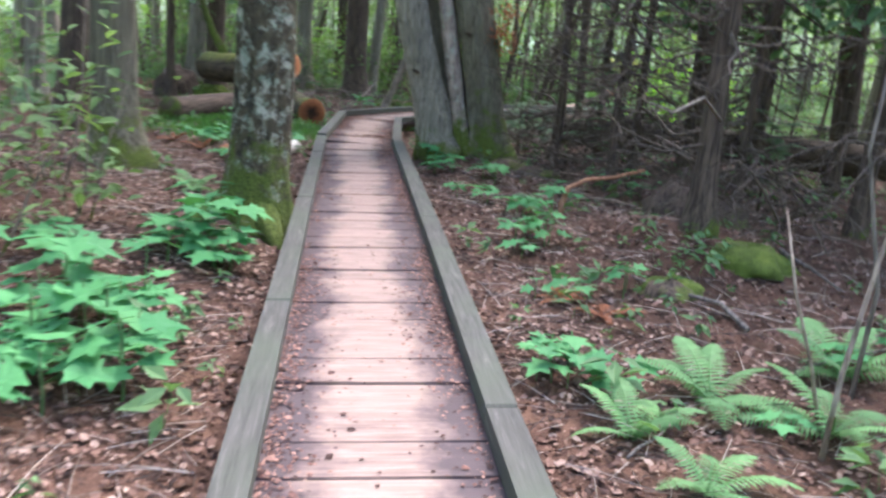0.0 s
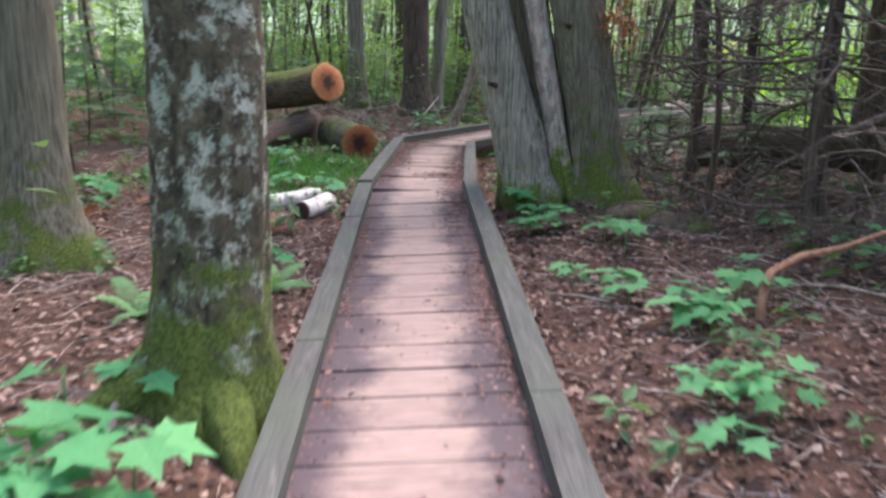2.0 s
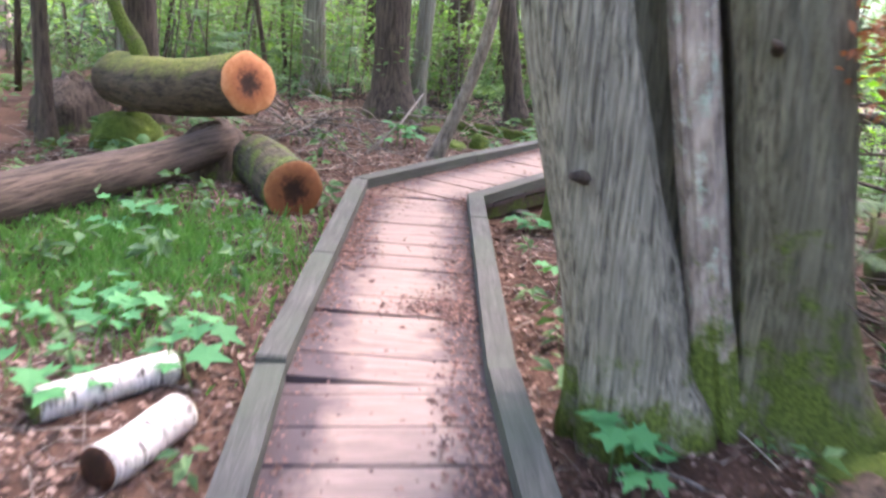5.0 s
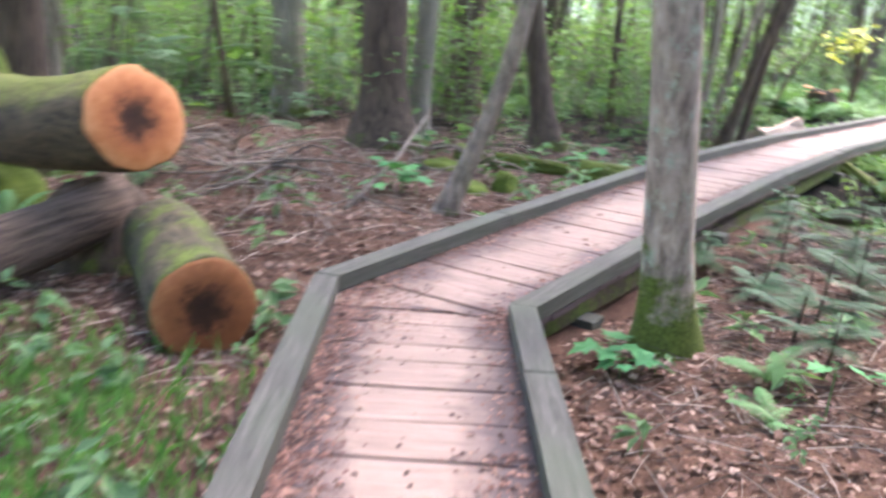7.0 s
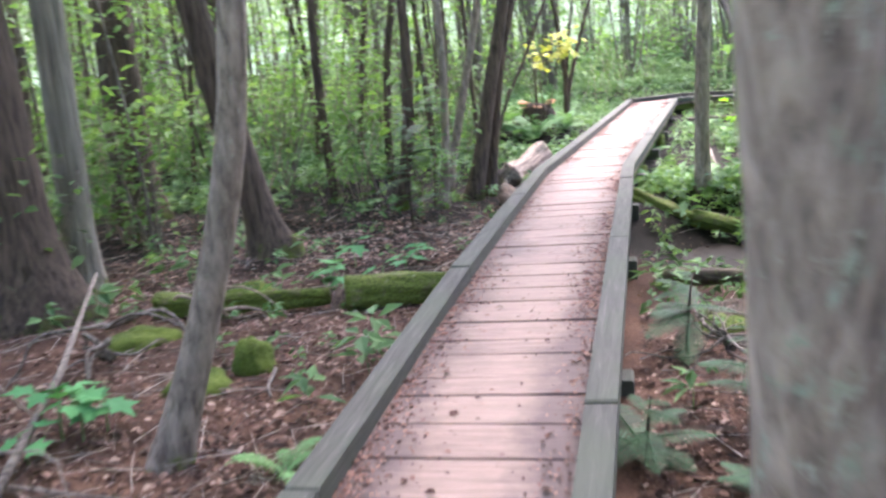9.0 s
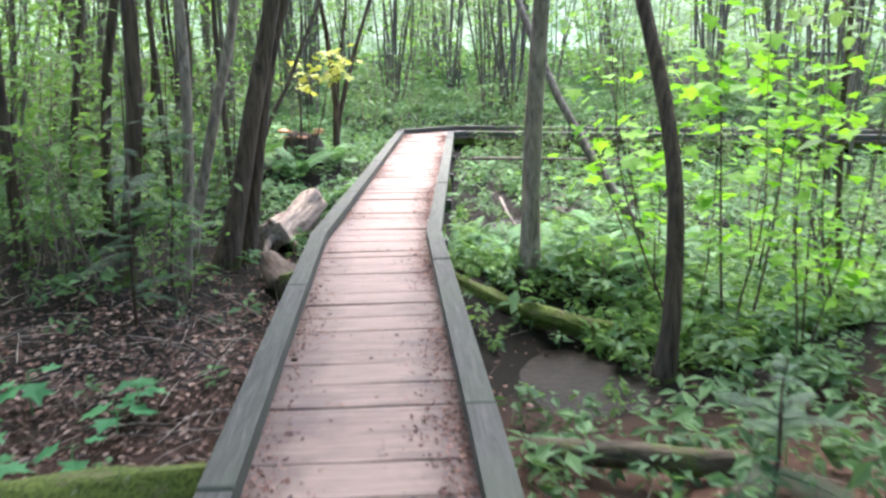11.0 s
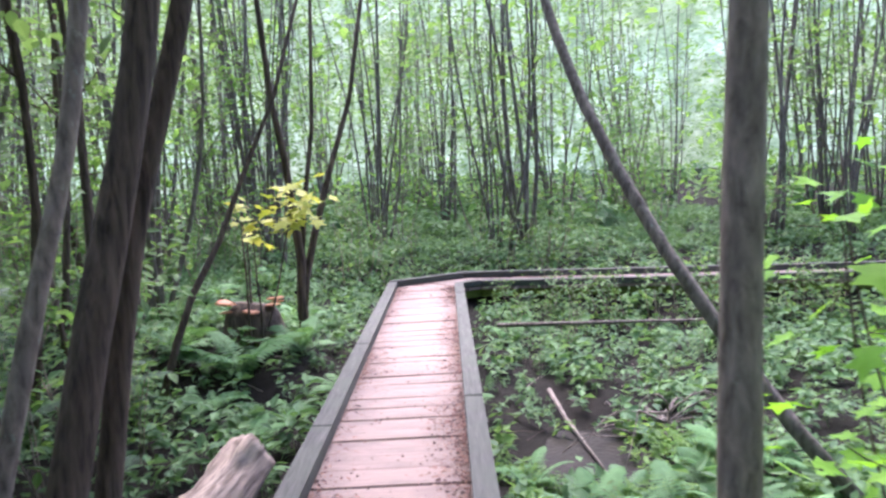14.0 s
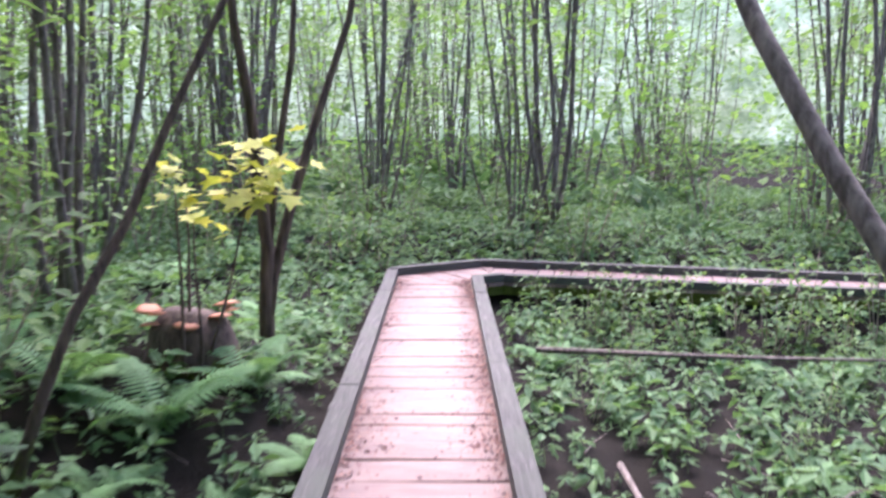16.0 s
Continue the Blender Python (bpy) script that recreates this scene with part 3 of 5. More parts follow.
wood = random.Random(5)
for seg in range(len(SEG)):
    t = -1.2 if seg else 0.0
    while t < LEN[seg] + 1.2:
        w = wood.choice((0.27, 0.285, 0.285, 0.29, 0.19))
        gap = wood.choice((0.006, 0.008, 0.012, 0.018))
        poly = strip(seg, t, t + w, -HALF + 0.01, HALF - 0.01)
        t += w + gap
        if poly is None or area(poly) < 0.004:
            continue
        v, f, m = slab(poly, seg, 0.0, PLANK_T, 0.007, wood.uniform(-0.006, 0.004), wood.uniform(-0.008, 0.008))
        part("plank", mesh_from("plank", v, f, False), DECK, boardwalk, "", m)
for seg in range(len(SEG)):
    for side in (-1, 1):
        t = -1.2 if seg else 0.0
        cuts = [t]
        while cuts[-1] < LEN[seg] + 1.2:
            cuts.append(cuts[-1] + wood.choice((2.9, 3.6, 4.2)))
        o0, o1 = sorted((side * HALF, side * (HALF - KERB_W)))
        for c0, c1 in zip(cuts, cuts[1:]):
            poly = strip(seg, c0, min(c1, LEN[seg] + 1.3) - 0.006, o0, o1)
            if poly is None or area(poly) < 0.01:
                continue
            v, f, m = slab(poly, seg, KERB_H, KERB_H - 0.004, 0.009, wood.uniform(-0.004, 0.006))
            part("kerb_timber", mesh_from("kerb_timber", v, f, False), RAIL, boardwalk, "grey-green weathered kerb timber", m)
        poly = strip(seg, -1.2, LEN[seg] + 1.2, *sorted((side * 0.42, side * 0.5)))
        v, f, m = slab(poly, seg, -PLANK_T - 0.006, 0.11, 0.004)
        part("stringer", mesh_from("stringer", v, f, False), DARKBARK, boardwalk, "dark damp stringer beam", m)
    for t in np.arange(0.8, LEN[seg] - 0.4, 2.4):
        poly = strip(seg, t, t + 0.15, -0.68, 0.6)
        v, f, m = slab(poly, seg, -PLANK_T - 0.122, 0.15, 0.008)
        part("sleeper", mesh_from("sleeper", v, f, False), RAIL, boardwalk, "rough cross timber under the boardwalk", m)
for seg, t in ((3, 1.6), (3, 5.2), (3, 9.0), (5, 1.6), (5, 3.6), (6, 2.0)):
    for side in (-1, 1):
        p = NODES[seg] + DIRS[seg] * t + RIGHTS[seg] * side * 0.5
        z1 = float(deck_z(STATION[seg] + t)) - PLANK_T - 0.12
        z0 = gz(*p) - 0.1
        v, q, tr = tube([(*p, z0), (*p, (z0 + z1) / 2), (*p, z1)], 0.065, 8, 0.05)
        part("post", mesh_from("post", v, [q, tr]), DARKBARK, boardwalk, "dark round post")


# ---- trees ----
def trunk_line(x, y, height, lean=(0, 0), crook=0.05, n=22, seed=0, sink=0.12):
    r = np.random.default_rng(seed)
    t = np.linspace(0, 1, n) ** 1.3
    w = r.normal(0, crook, (2, 3))
    z = t * (height + sink) - sink
    px = lean[0] * z + sum(w[0, k] * np.sin(np.pi * (k + 1) * t) for k in range(3))
    py = lean[1] * z + sum(w[1, k] * np.sin(np.pi * (k + 1) * t) for k in range(3))
    return np.stack([px, py, z], 1)


def stem_radii(line, r, flare=0.6, top=0.35):
    z = line[:, 2]
    return r * (1 - (1 - top) * np.clip(z / z[-1], 0, 1)) * (1 + flare * np.exp(-np.clip(z, 0, None) / 0.22))


def crown_mesh(name, seed, count, size, spread, bottom, top, mat, clumps=26):
    """A ragged crown: leaves gathered on clumps round a tall uneven middle."""
    r = np.random.default_rng(seed)
    h = r.uniform(bottom, top, clumps)
    reach = spread * np.sin(np.pi * np.clip((h - bottom) / (top - bottom), 0.08, 0.95)) ** 0.6
    an = r.uniform(0, 2 * np.pi, clumps)
    c = np.stack([reach * np.cos(an) * r.uniform(0.3, 1, clumps), reach * np.sin(an) * r.uniform(0.3, 1, clumps), h], 1)
    p = c[r.integers(0, clumps, count)] + r.normal(0, 1, (count, 3)) * np.array((0.5, 0.5, 0.28)) * min(1.0, spread)
    v, f = scatter(OVATE, OVATE_F, p, r.uniform(0, 6.28, count), r.normal(-0.3, 0.4, count), r.normal(0, 0.4, count), r.uniform(0.7, 1.3, count) * size)
    me = mesh_from(name, v, f, False)
    me.materials.append(mat)
    return me


CROWNS = [crown_mesh("crown", 20 + k, 800, 0.27, 2.2, 6.0 + k, 12.5 + k, CROWNLEAF) for k in range(3)]


def along(via, base, height, n=40, sink=0.15):
    """A stem line through given world places, carried on upwards at an easing lean."""
    p = np.array(via, float) - np.array(base)
    d = (p[-1] - p[-2]) / (p[-1, 2] - p[-2, 2])
    low = (p[1] - p[0]) / (p[1, 2] - p[0, 2])
    p = np.concatenate([[p[0] - low * (p[0, 2] + sink)], p, [p[-1] + d * 1.5, p[-1] + d * 2.2 + (0, 0, height - p[-1, 2] - 2.2)]])
    z = -sink + (height + sink) * np.linspace(0, 1, n) ** 1.5
    line = np.stack([np.interp(z, p[:, 2], p[:, 0]), np.interp(z, p[:, 2], p[:, 1]), z], 1)
    for _ in range(2):
        line[1:-1, :2] = (line[:-2, :2] + 2 * line[1:-1, :2] + line[2:, :2]) / 4
    return line


def tree(x, y, r, height, mat, label, lean=(0, 0), crook=0.05, seed=0, sides=22, flare=0.6, rough=0.12, ridges=0.05, limbs=4, crown=True, name="tree", category="tree", group="forest trees", n=26, via=None):
    z = gz(x, y)
    ob = empty(name, pose(x, y, z), label, category, group)
    line = along(via, (x, y, z), height, n) if via else trunk_line(x, y, height, lean, crook, n, seed)
    v, q, t = tube(line, stem_radii(line, r, flare), sides, rough, ridges, seed)
    part("trunk", mesh_from("trunk", v, [q, t]), mat, ob)
    g = np.random.default_rng(seed + 99)
    for k in range(limbs):
        i = int(g.integers(int(n * 0.62), n - 1))
        an, L = g.uniform(0, 6.28), g.uniform(1.0, 2.2)
        p0 = line[i]
        p1 = p0 + np.array([math.cos(an) * L, math.sin(an) * L, g.uniform(0.3, 1.2)])
        v, q, t = tube(curve(p0, p1, 0.1, 7, seed + k), np.linspace(r * 0.22, r * 0.05, 7), 6)
        part("limb", mesh_from("limb", v, [q, t]), mat, ob)
    if crown:
        top = line[-1]
        c = part("crown", CROWNS[seed % 3], None, ob)
        c.matrix_basis = pose(top[0] * 0.8, top[1] * 0.8, max(height - 12.0, -1.0), 0, 0, seed * 77 % 360)
    return ob


oak = tree(-2.17, 7.62, 0.238, 12.5, OAK, "thick tree with dark bark, pale lichen patches and a mossy foot", (0.0, 0.0), 0.03, 1, 56, 0.6, 0.12, 0.2, n=90)
for k, (p, e) in enumerate([((-0.12, -0.1, 0.2), (-0.85, -0.55, -0.1)), ((-0.15, 0.05, 0.2), (-0.6, 0.35, -0.12)), ((0.05, -0.15, 0.18), (0.3, -0.6, -0.14))]):
    v, q, t = tube(curve(p, e, 0.06, 8, 30 + k), np.linspace(0.13, 0.05, 8), 14, 0.15, 0.05, k)
    part("root", mesh_from("root", v, [q, t]), OAK, oak, "moss-covered spreading root")
tree(-3.9, 10.0, 0.24, 13, CEDAR2, "grey-brown shaggy trunk with mossy roots", (-0.03, 0.02), 0.04, 2, 30, 0.8, ridges=0.12, n=40)


def cedar_clump():
    ob = empty("cedar_tree", pose(0.1, 12.75, gz(0.1, 12.75)), "old grey cedar of several grown-together shaggy trunks", "tree", "forest trees")
    for k, (x, y, r, lean) in enumerate([(-0.47, -0.25, 0.22, (-0.226, 0.02)), (-0.17, -0.33, 0.095, (-0.2, 0.0)), (0.2, -0.2, 0.245, (-0.215, 0.02)), (-0.24, -0.02, 0.2, (-0.2, 0.02)), (0.08, 0.0, 0.14, (-0.2, 0.02))]):
        line = trunk_line(x, y, 11, lean, 0.05, 60, 40 + k) + np.array([x, y, 0])
        v, q, t = tube(line, stem_radii(line, r, 0.5, 0.5), 64, 0.08, 0.26, 40 + k)
        part("trunk", mesh_from("trunk", v, [q, t]), (CEDAR, FLAKY, CEDAR2, CEDAR2, CEDAR2)[k], ob)
    for k, p in enumerate([(-0.84, -0.4, 0.98), (-0.2, -0.42, 1.5)]):
        v, q, t = tube(curve(p, (p[0] - 0.1, p[1] - 0.2, p[2] + 0.05), 0.1, 5, k), np.linspace(0.035, 0.015, 5), 7)
        part("branch_stub", mesh_from("branch_stub", v, [q, t]), DARKBARK, ob)
    part("crown", CROWNS[1], None, ob, "", pose(0, 0, -2))
    part("dead_spray", crown_mesh("dead_spray", 77, 320, 0.05, 0.16, 0.0, 0.5, DRYLEAF, 8), None, ob, "hanging red-brown dead spray", pose(0.22, -0.5, 1.35)).scale = (1, 1, 1.3)


cedar_clump()
tree(-0.1, 16.6, 0.122, 11, FLAKY, "slender leaning tree with flaking grey bark and a mossy foot", (-0.13, -0.1), 0.015, 4, 30, 0.7, 0.08, 0.05, n=50)
tree(-1.08, 19.4, 0.075, 8, GREYBARK, "thin bent grey sapling with a mossy foot", (0.13, -0.02), 0.05, 5, 16, 0.5, 0.08, n=40, via=[(-1.1, 19.4, 0.2), (-0.87, 19.4, 0.79), (-0.70, 19.4, 1.35), (-0.62, 19.4, 1.9)])
tree(-1.45, 23.0, 0.13, 13, CEDAR, "pale grey trunk grown close beside a thick one", (0.06, 0.0), 0.04, 3, 24, 0.6, ridges=0.1, n=30)
tree(-1.8, 22.4, 0.27, 14, DARKBARK, "thick brown trunk with spreading dark roots", (-0.02, 0.0), 0.04, 6, 28, 0.9, ridges=0.1)
tree(-0.75, 27.0, 0.26, 14, DARKBARK, "thick dark trunk deep in the wood", (0.02, 0.0), 0.04, 7)
tree(-3.2, 25.0, 0.2, 14, CEDAR, "grey trunk in the shade", (0.02, 0.0), 0.04, 8)
tree(0.2, 23.7, 0.15, 13, DARKBARK, "dark trunk leaning aside over flared roots", (-0.18, 0.05), 0.05, 9, 22, 1.0, ridges=0.1, n=40, via=[(0.18, 23.7, 0.0), (0.02, 23.7, 0.9), (-0.12, 23.7, 1.58), (-0.2, 23.7, 2.2)])
tree(1.55, 26.3, 0.06, 9, DARKBARK, "thin dark tree at the wood's edge", (0.03, 0.0), 0.05, 10, 10)
tree(2.0, 25.2, 0.07, 9, DARKBARK, "thin dark tree at the wood's edge", (0.05, 0.0), 0.06, 11, 12)
tree(2.4, 24.9, 0.05, 9, GREYBARK, "thin pale-barked tree beside dark stems", (0.04, 0.0), 0.07, 12, 10)
tree(3.1, 25.4, 0.085, 11, DARKBARK, "dark rough tree beside a broken log", (0.05, 0.02), 0.04, 13, 16, ridges=0.12, n=40, via=[(3.05, 25.4, -0.07), (3.19, 25.4, 0.42), (3.34, 25.4, 1.06), (3.45, 25.4, 1.43), (3.56, 25.4, 1.8), (3.69, 25.4, 2.47)])
tree(3.33, 25.55, 0.06, 10, DARKBARK, "dark rough tree beside a broken log", (0.07, 0.03), 0.04, 14, 14, ridges=0.12, n=40, via=[(3.33, 25.55, -0.07), (3.40, 25.55, 0.32), (3.52, 25.55, 1.02), (3.65, 25.55, 1.68), (3.79, 25.55, 2.0), (3.93, 25.55, 2.51)])
tree(3.0, 26.0, 0.055, 9, GREYBARK, "thin pale-barked tree beside dark stems", (0.04, 0.0), 0.05, 18, 12, n=40, via=[(2.98, 26.0, 0.0), (3.14, 26.0, 0.6), (3.32, 26.0, 1.26), (3.52, 26.0, 1.91), (3.62, 26.0, 2.56)])
tree(2.92, 19.2, 0.095, 12, DARKBARK, "dark fir trunk with dead twigs", (-0.03, 0.0), 0.02, 15, 18, 0.4)
tree(4.75, 23.27, 0.078, 10, GREYBARK, "smooth slender brown tree on the bank", (0.05, 0.03), 0.03, 16, 20, 0.4, n=40, via=[(4.75, 23.27, -0.15), (4.76, 23.27, 0.6), (4.80, 23.27, 1.33), (4.85, 23.27, 1.9)])
tree(4.37, 21.53, 0.06, 9, DARKBARK, "dark leaning trunk among maple leaves", (-0.06, 0.05), 0.08, 17, 16, n=40, via=[(4.36, 21.54, -0.5), (4.39, 21.51, -0.14), (4.46, 21.56, 0.57), (4.50, 21.63, 0.93), (4.53, 21.73, 1.29), (4.61, 22.04, 2.0)])


def fork_tree():
    x, y = 6.92, 29.9
    ob = empty("forked_tree", pose(x, y, gz(x, y)), "dark forked tree with two thin stems", "tree", "forest trees")
    for k, pts in enumerate([[(0, 0, -0.15), (0.0, 0, 0.4), (0.02, 0, 0.85), (-0.05, 0.0, 1.45), (-0.1, 0.0, 1.9), (-0.2, 0.0, 2.45), (-0.4, 0.1, 5.5)], [(0.01, 0, 0.35), (0.06, 0, 0.62), (0.2, 0, 1.08), (0.42, 0, 1.7), (0.74, 0, 2.5), (1.3, 0.1, 4.8)], [(0.02, 0, 0.85), (0.1, 0, 1.4), (0.25, 0.0, 2.2), (0.4, 0, 4.6)]]):
        v, q, t = tube(np.array(pts), np.linspace(0.062, 0.025, len(pts)) * (1, 0.8, 0.6)[k], 10, 0.1)
        part("trunk" if k == 0 else "limb", mesh_from("limb", v, [q, t]), DARKBARK, ob)
    part("crown", CROWNS[0], None, ob, "", pose(0, 0, -1))


fork_tree()


def arched_tree():
    """The long grey trunk bowed over the far bend."""
    x, y = 7.33, 24.4
    ob = empty("leaning_tree", pose(x, y, gz(x, y)), "long grey trunk leaning over the mud in a bow", "tree", "forest trees")
    pts = np.array([(7.38, 24.04, -0.6), (7.30, 24.55, -0.06), (7.25, 25.02, 0.49), (7.25, 25.47, 1.03), (7.28, 25.88, 1.57), (7.35, 26.27, 2.11), (7.47, 26.63, 2.66), (7.62, 26.96, 3.2), (7.9, 27.5, 4.5), (8.1, 27.9, 6.0)]) - np.array([x, y, gz(x, y)])
    v, q, t = tube(pts, np.linspace(0.055, 0.032, len(pts)), 14, 0.1, 0.05)
    part("trunk", mesh_from("trunk", v, [q, t]), ALDERBARK, ob)
    part("crown", CROWNS[2], None, ob, "", pose(0.8, 3.5, -1))


arched_tree()


def dead_fir(x, y, r, height, count, seed, reach=1.5, label="dead fir with a tangle of bare drooping branches"):
    ob = empty("dead_fir", pose(x, y, gz(x, y)), label, "dead tree", "dead firs")
    line = trunk_line(x, y, height, (0.01, 0.0), 0.03, 24, seed)
    v, q, t = tube(line, stem_radii(line, r, 0.9, 0.4), 14, 0.1, 0.08, seed)
    part("trunk", mesh_from("trunk", v, [q, t]), DARKBARK, ob)
    g = np.random.default_rng(seed)
    for k in range(count):
        z = g.uniform(0.25, min(height - 0.4, 3.2))
        an, L = g.uniform(0, 6.28), reach * g.uniform(0.5, 1.15)
        p0 = np.array([0, 0, z])
        p1 = p0 + np.array([math.cos(an) * L, math.sin(an) * L, g.uniform(-0.55, 0.3)])
        main = curve(p0, p1, 0.14, 10, seed * 50 + k, g.uniform(-0.05, 0.14))
        pieces = [tube(main, np.linspace(0.017, 0.005, 10), 5)]
        for j in range(6):
            b = main[int(g.integers(3, 10))]
            e = b + np.array([g.normal(0, 0.3), g.normal(0, 0.3), g.normal(-0.12, 0.16)]) * L * 0.6
            pieces.append(tube(curve(b, e, 0.2, 6, seed * 70 + k * 9 + j), np.linspace(0.007, 0.0025, 6), 4, caps=False))
        v, f = join(pieces)
        part("branch", mesh_from("branch", v, f), BRUSHWOOD, ob)


for k, (x, y, r, h, c, reach) in enumerate([(1.45, 7.5, 0.09, 9, 30, 1.0), (1.5, 10.6, 0.045, 7, 34, 1.5), (2.6, 9.6, 0.05, 7, 32, 1.6), (2.1, 12.0, 0.055, 8, 34, 1.7), (0.95, 11.6, 0.03, 5, 22, 1.0), (3.4, 11.4, 0.06, 8, 22, 1.7), (1.3, 13.4, 0.05, 7, 18, 1.3), (4.2, 13.4, 0.07, 8, 20, 1.8), (2.3, 14.6, 0.06, 8, 20, 1.6), (3.2, 7.4, 0.06, 8, 20, 1.5)]):
    dead_fir(x, y, r, h, c, 200 + k, reach)


def hemlock(x, y, r, seed):
    """A live hemlock: dark trunk and drooping dark crown, added to shade the brush."""
    z = gz(x, y)
    ob = empty("shade_hemlock", pose(x, y, z), "hemlock added for shade, with dark drooping needle branches", "tree", "hemlocks")
    line = trunk_line(x, y, 9, (0.01, 0), 0.04, 20, seed)
    v, q, t = tube(line, stem_radii(line, r, 0.6, 0.2), 14, 0.1, 0.06, seed)
    part("trunk", mesh_from("trunk", v, [q, t]), DARKBARK, ob)
    part("crown", HEMLOCK[seed % 2], None, ob, "", pose(0, 0, 0, 0, 0, seed * 50 % 360))


HEMLOCK = [crown_mesh("crown", 60 + k, 1800, 0.22, 2.0, 2.3, 8.5, PALEFIR, 40) for k in range(2)]
# Positions are invented, chosen for where their crowns block the light.
for k, (x, y) in enumerate([(3.6, 9.0), (4.6, 11.6), (3.4, 13.8), (5.6, 8.2), (6.4, 12.6), (4.6, 16.4), (-6.2, 6.4), (-5.2, 18.4)]):
    hemlock(x, y, 0.09, 800 + k)


# ---- logs and dead wood ----
def log_thing(name, a, b, r, mat, label, face_a=None, face_b=None, sides=28, rough=0.1, ridges=0.06, seed=0, taper=1.0, category="log", group="fallen logs", bend=0.02):
    """A length of trunk from a to b; sawn faces are discs of their own."""
    a, b = np.array(a, float), np.array(b, float)
    ob = empty(name, pose(*a), label, category, group)
    L = np.linalg.norm(b - a)
    q = Vector(b - a).to_track_quat("Z", "Y").to_matrix().to_4x4()
    line = curve((0, 0, 0), (0, 0, L), bend, 26, seed)
    v, qd, t = tube(line, np.linspace(r, r * taper, 26), sides, rough, ridges, seed)
    part("bark", mesh_from("bark", v, [qd, t]), mat, ob, "", q)
    for end, fm in ((0, face_a), (1, face_b)):
        if fm is None:
            continue
        ring = v[:sides] if end == 0 else v[25 * sides:26 * sides]
        c = ring.mean(0)
        rr = np.concatenate([[c], c + (ring - c) * 0.45, c + (ring - c) * 0.93, c + (ring - c) * 0.985])
        up = -1 if end == 0 else 1
        rr[:, 2] += up * 0.012
        rr[1 + sides * 2:, 2] -= up * 0.012
        rr[:1 + sides, 2] -= up * 0.004
        i = np.arange(sides)
        j = (i + 1) % sides
        quads = np.concatenate([np.stack([1 + i, 1 + j, 1 + sides + j, 1 + sides + i], 1), np.stack([1 + sides + i, 1 + sides + j, 1 + 2 * sides + j, 1 + 2 * sides + i], 1)])
        tris = np.stack([np.zeros(sides, int), 1 + j, 1 + i], 1)
        me = mesh_from("sawn_face", rr - c, [quads, tris])
        part("sawn_face", me, fm, ob, "sawn orange end grain with a dark rotten heart", q @ Matrix.Translation(c))
    return ob


log_thing("fallen_log", (-2.87, 16.87, 0.98), (-4.6, 18.75, 0.72), 0.27, BIGLOG, "mossy fallen trunk sawn off, bright orange end grain", CUT, None, 36, 0.08, 0.08, 3)
log_thing("log_section", (-2.36, 16.18, gz(-2.36, 16.2) + 0.21), (-2.85, 17.3, gz(-2.85, 17.3) + 0.22), 0.242, MOSSLOG, "sawn log section with mossy dark bark and reddish ends", CUT_OLD, CUT_OLD, 36, 0.06, 0.06, 4)
log_thing("dead_log", (-4.42, 14.62, gz(-4.42, 14.62) + 0.17), (-3.2, 17.5, 0.38), 0.19, DARKBARK, "bare dark brown log lying under a mossy trunk", None, None, 22, 0.12, 0.08, 5, 0.85)
log_thing("birch_log", (-2.9, 12.4, gz(-2.9, 12.4) + 0.07), (-2.45, 12.85, gz(-2.45, 12.85) + 0.08), 0.078, BIRCH, "short white birch log on the leaf litter", DARKBARK, DARKBARK, 20, 0.05, 0.0, 7, group="birch logs")
log_thing("birch_log", (-2.45, 11.86, gz(-2.45, 11.86) + 0.08), (-2.28, 12.3, gz(-2.28, 12.3) + 0.09), 0.085, BIRCH, "short peeling white birch log with a red-brown end", CUT_OLD, DARKBARK, 20, 0.06, 0.0, 8, group="birch logs")
log_thing("fallen_log", (1.6, 14.6, 0.45), (9.0, 12.4, 0.5), 0.24, DARKBARK, "long dark fallen trunk behind dead firs", None, None, 22, 0.12, 0.1, 9)
log_thing("mossy_log", (-1.0, 22.0, gz(-1, 22) + 0.08), (0.15, 21.5, gz(0.15, 21.5) + 0.1), 0.085, MOSSY, "low rotten log grown over with moss", None, None, 20, 0.6, 0.3, 10, 0.6)
log_thing("mossy_log", (0.25, 21.42, gz(0.25, 21.4) + 0.1), (1.15, 21.1, gz(1.15, 21.1) + 0.1), 0.12, MOSSY, "broken mossy log end beside the boardwalk", None, None, 20, 0.55, 0.3, 11, 0.8)
log_thing("mossy_log", (2.4, 20.75, gz(2.4, 20.75) + 0.05), (3.1, 20.05, gz(3.1, 20.05) + 0.05), 0.065, MOSSLOG, "mossy dark log across the damp ground", None, None, 18, 0.2, 0.1, 12)


for k, (p, e) in enumerate([((3.85, 23.4), (4.3, 22.75)), ((4.25, 22.8), (4.65, 22.1))]):
    log_thing("mossy_log", (*p, gz(*p) + 0.04), (*e, gz(*e) + 0.04), 0.085, MOSSY, "low mossy log edging a black hollow", None, None, 24, 0.7, 0.3, 15 + k, 0.9)


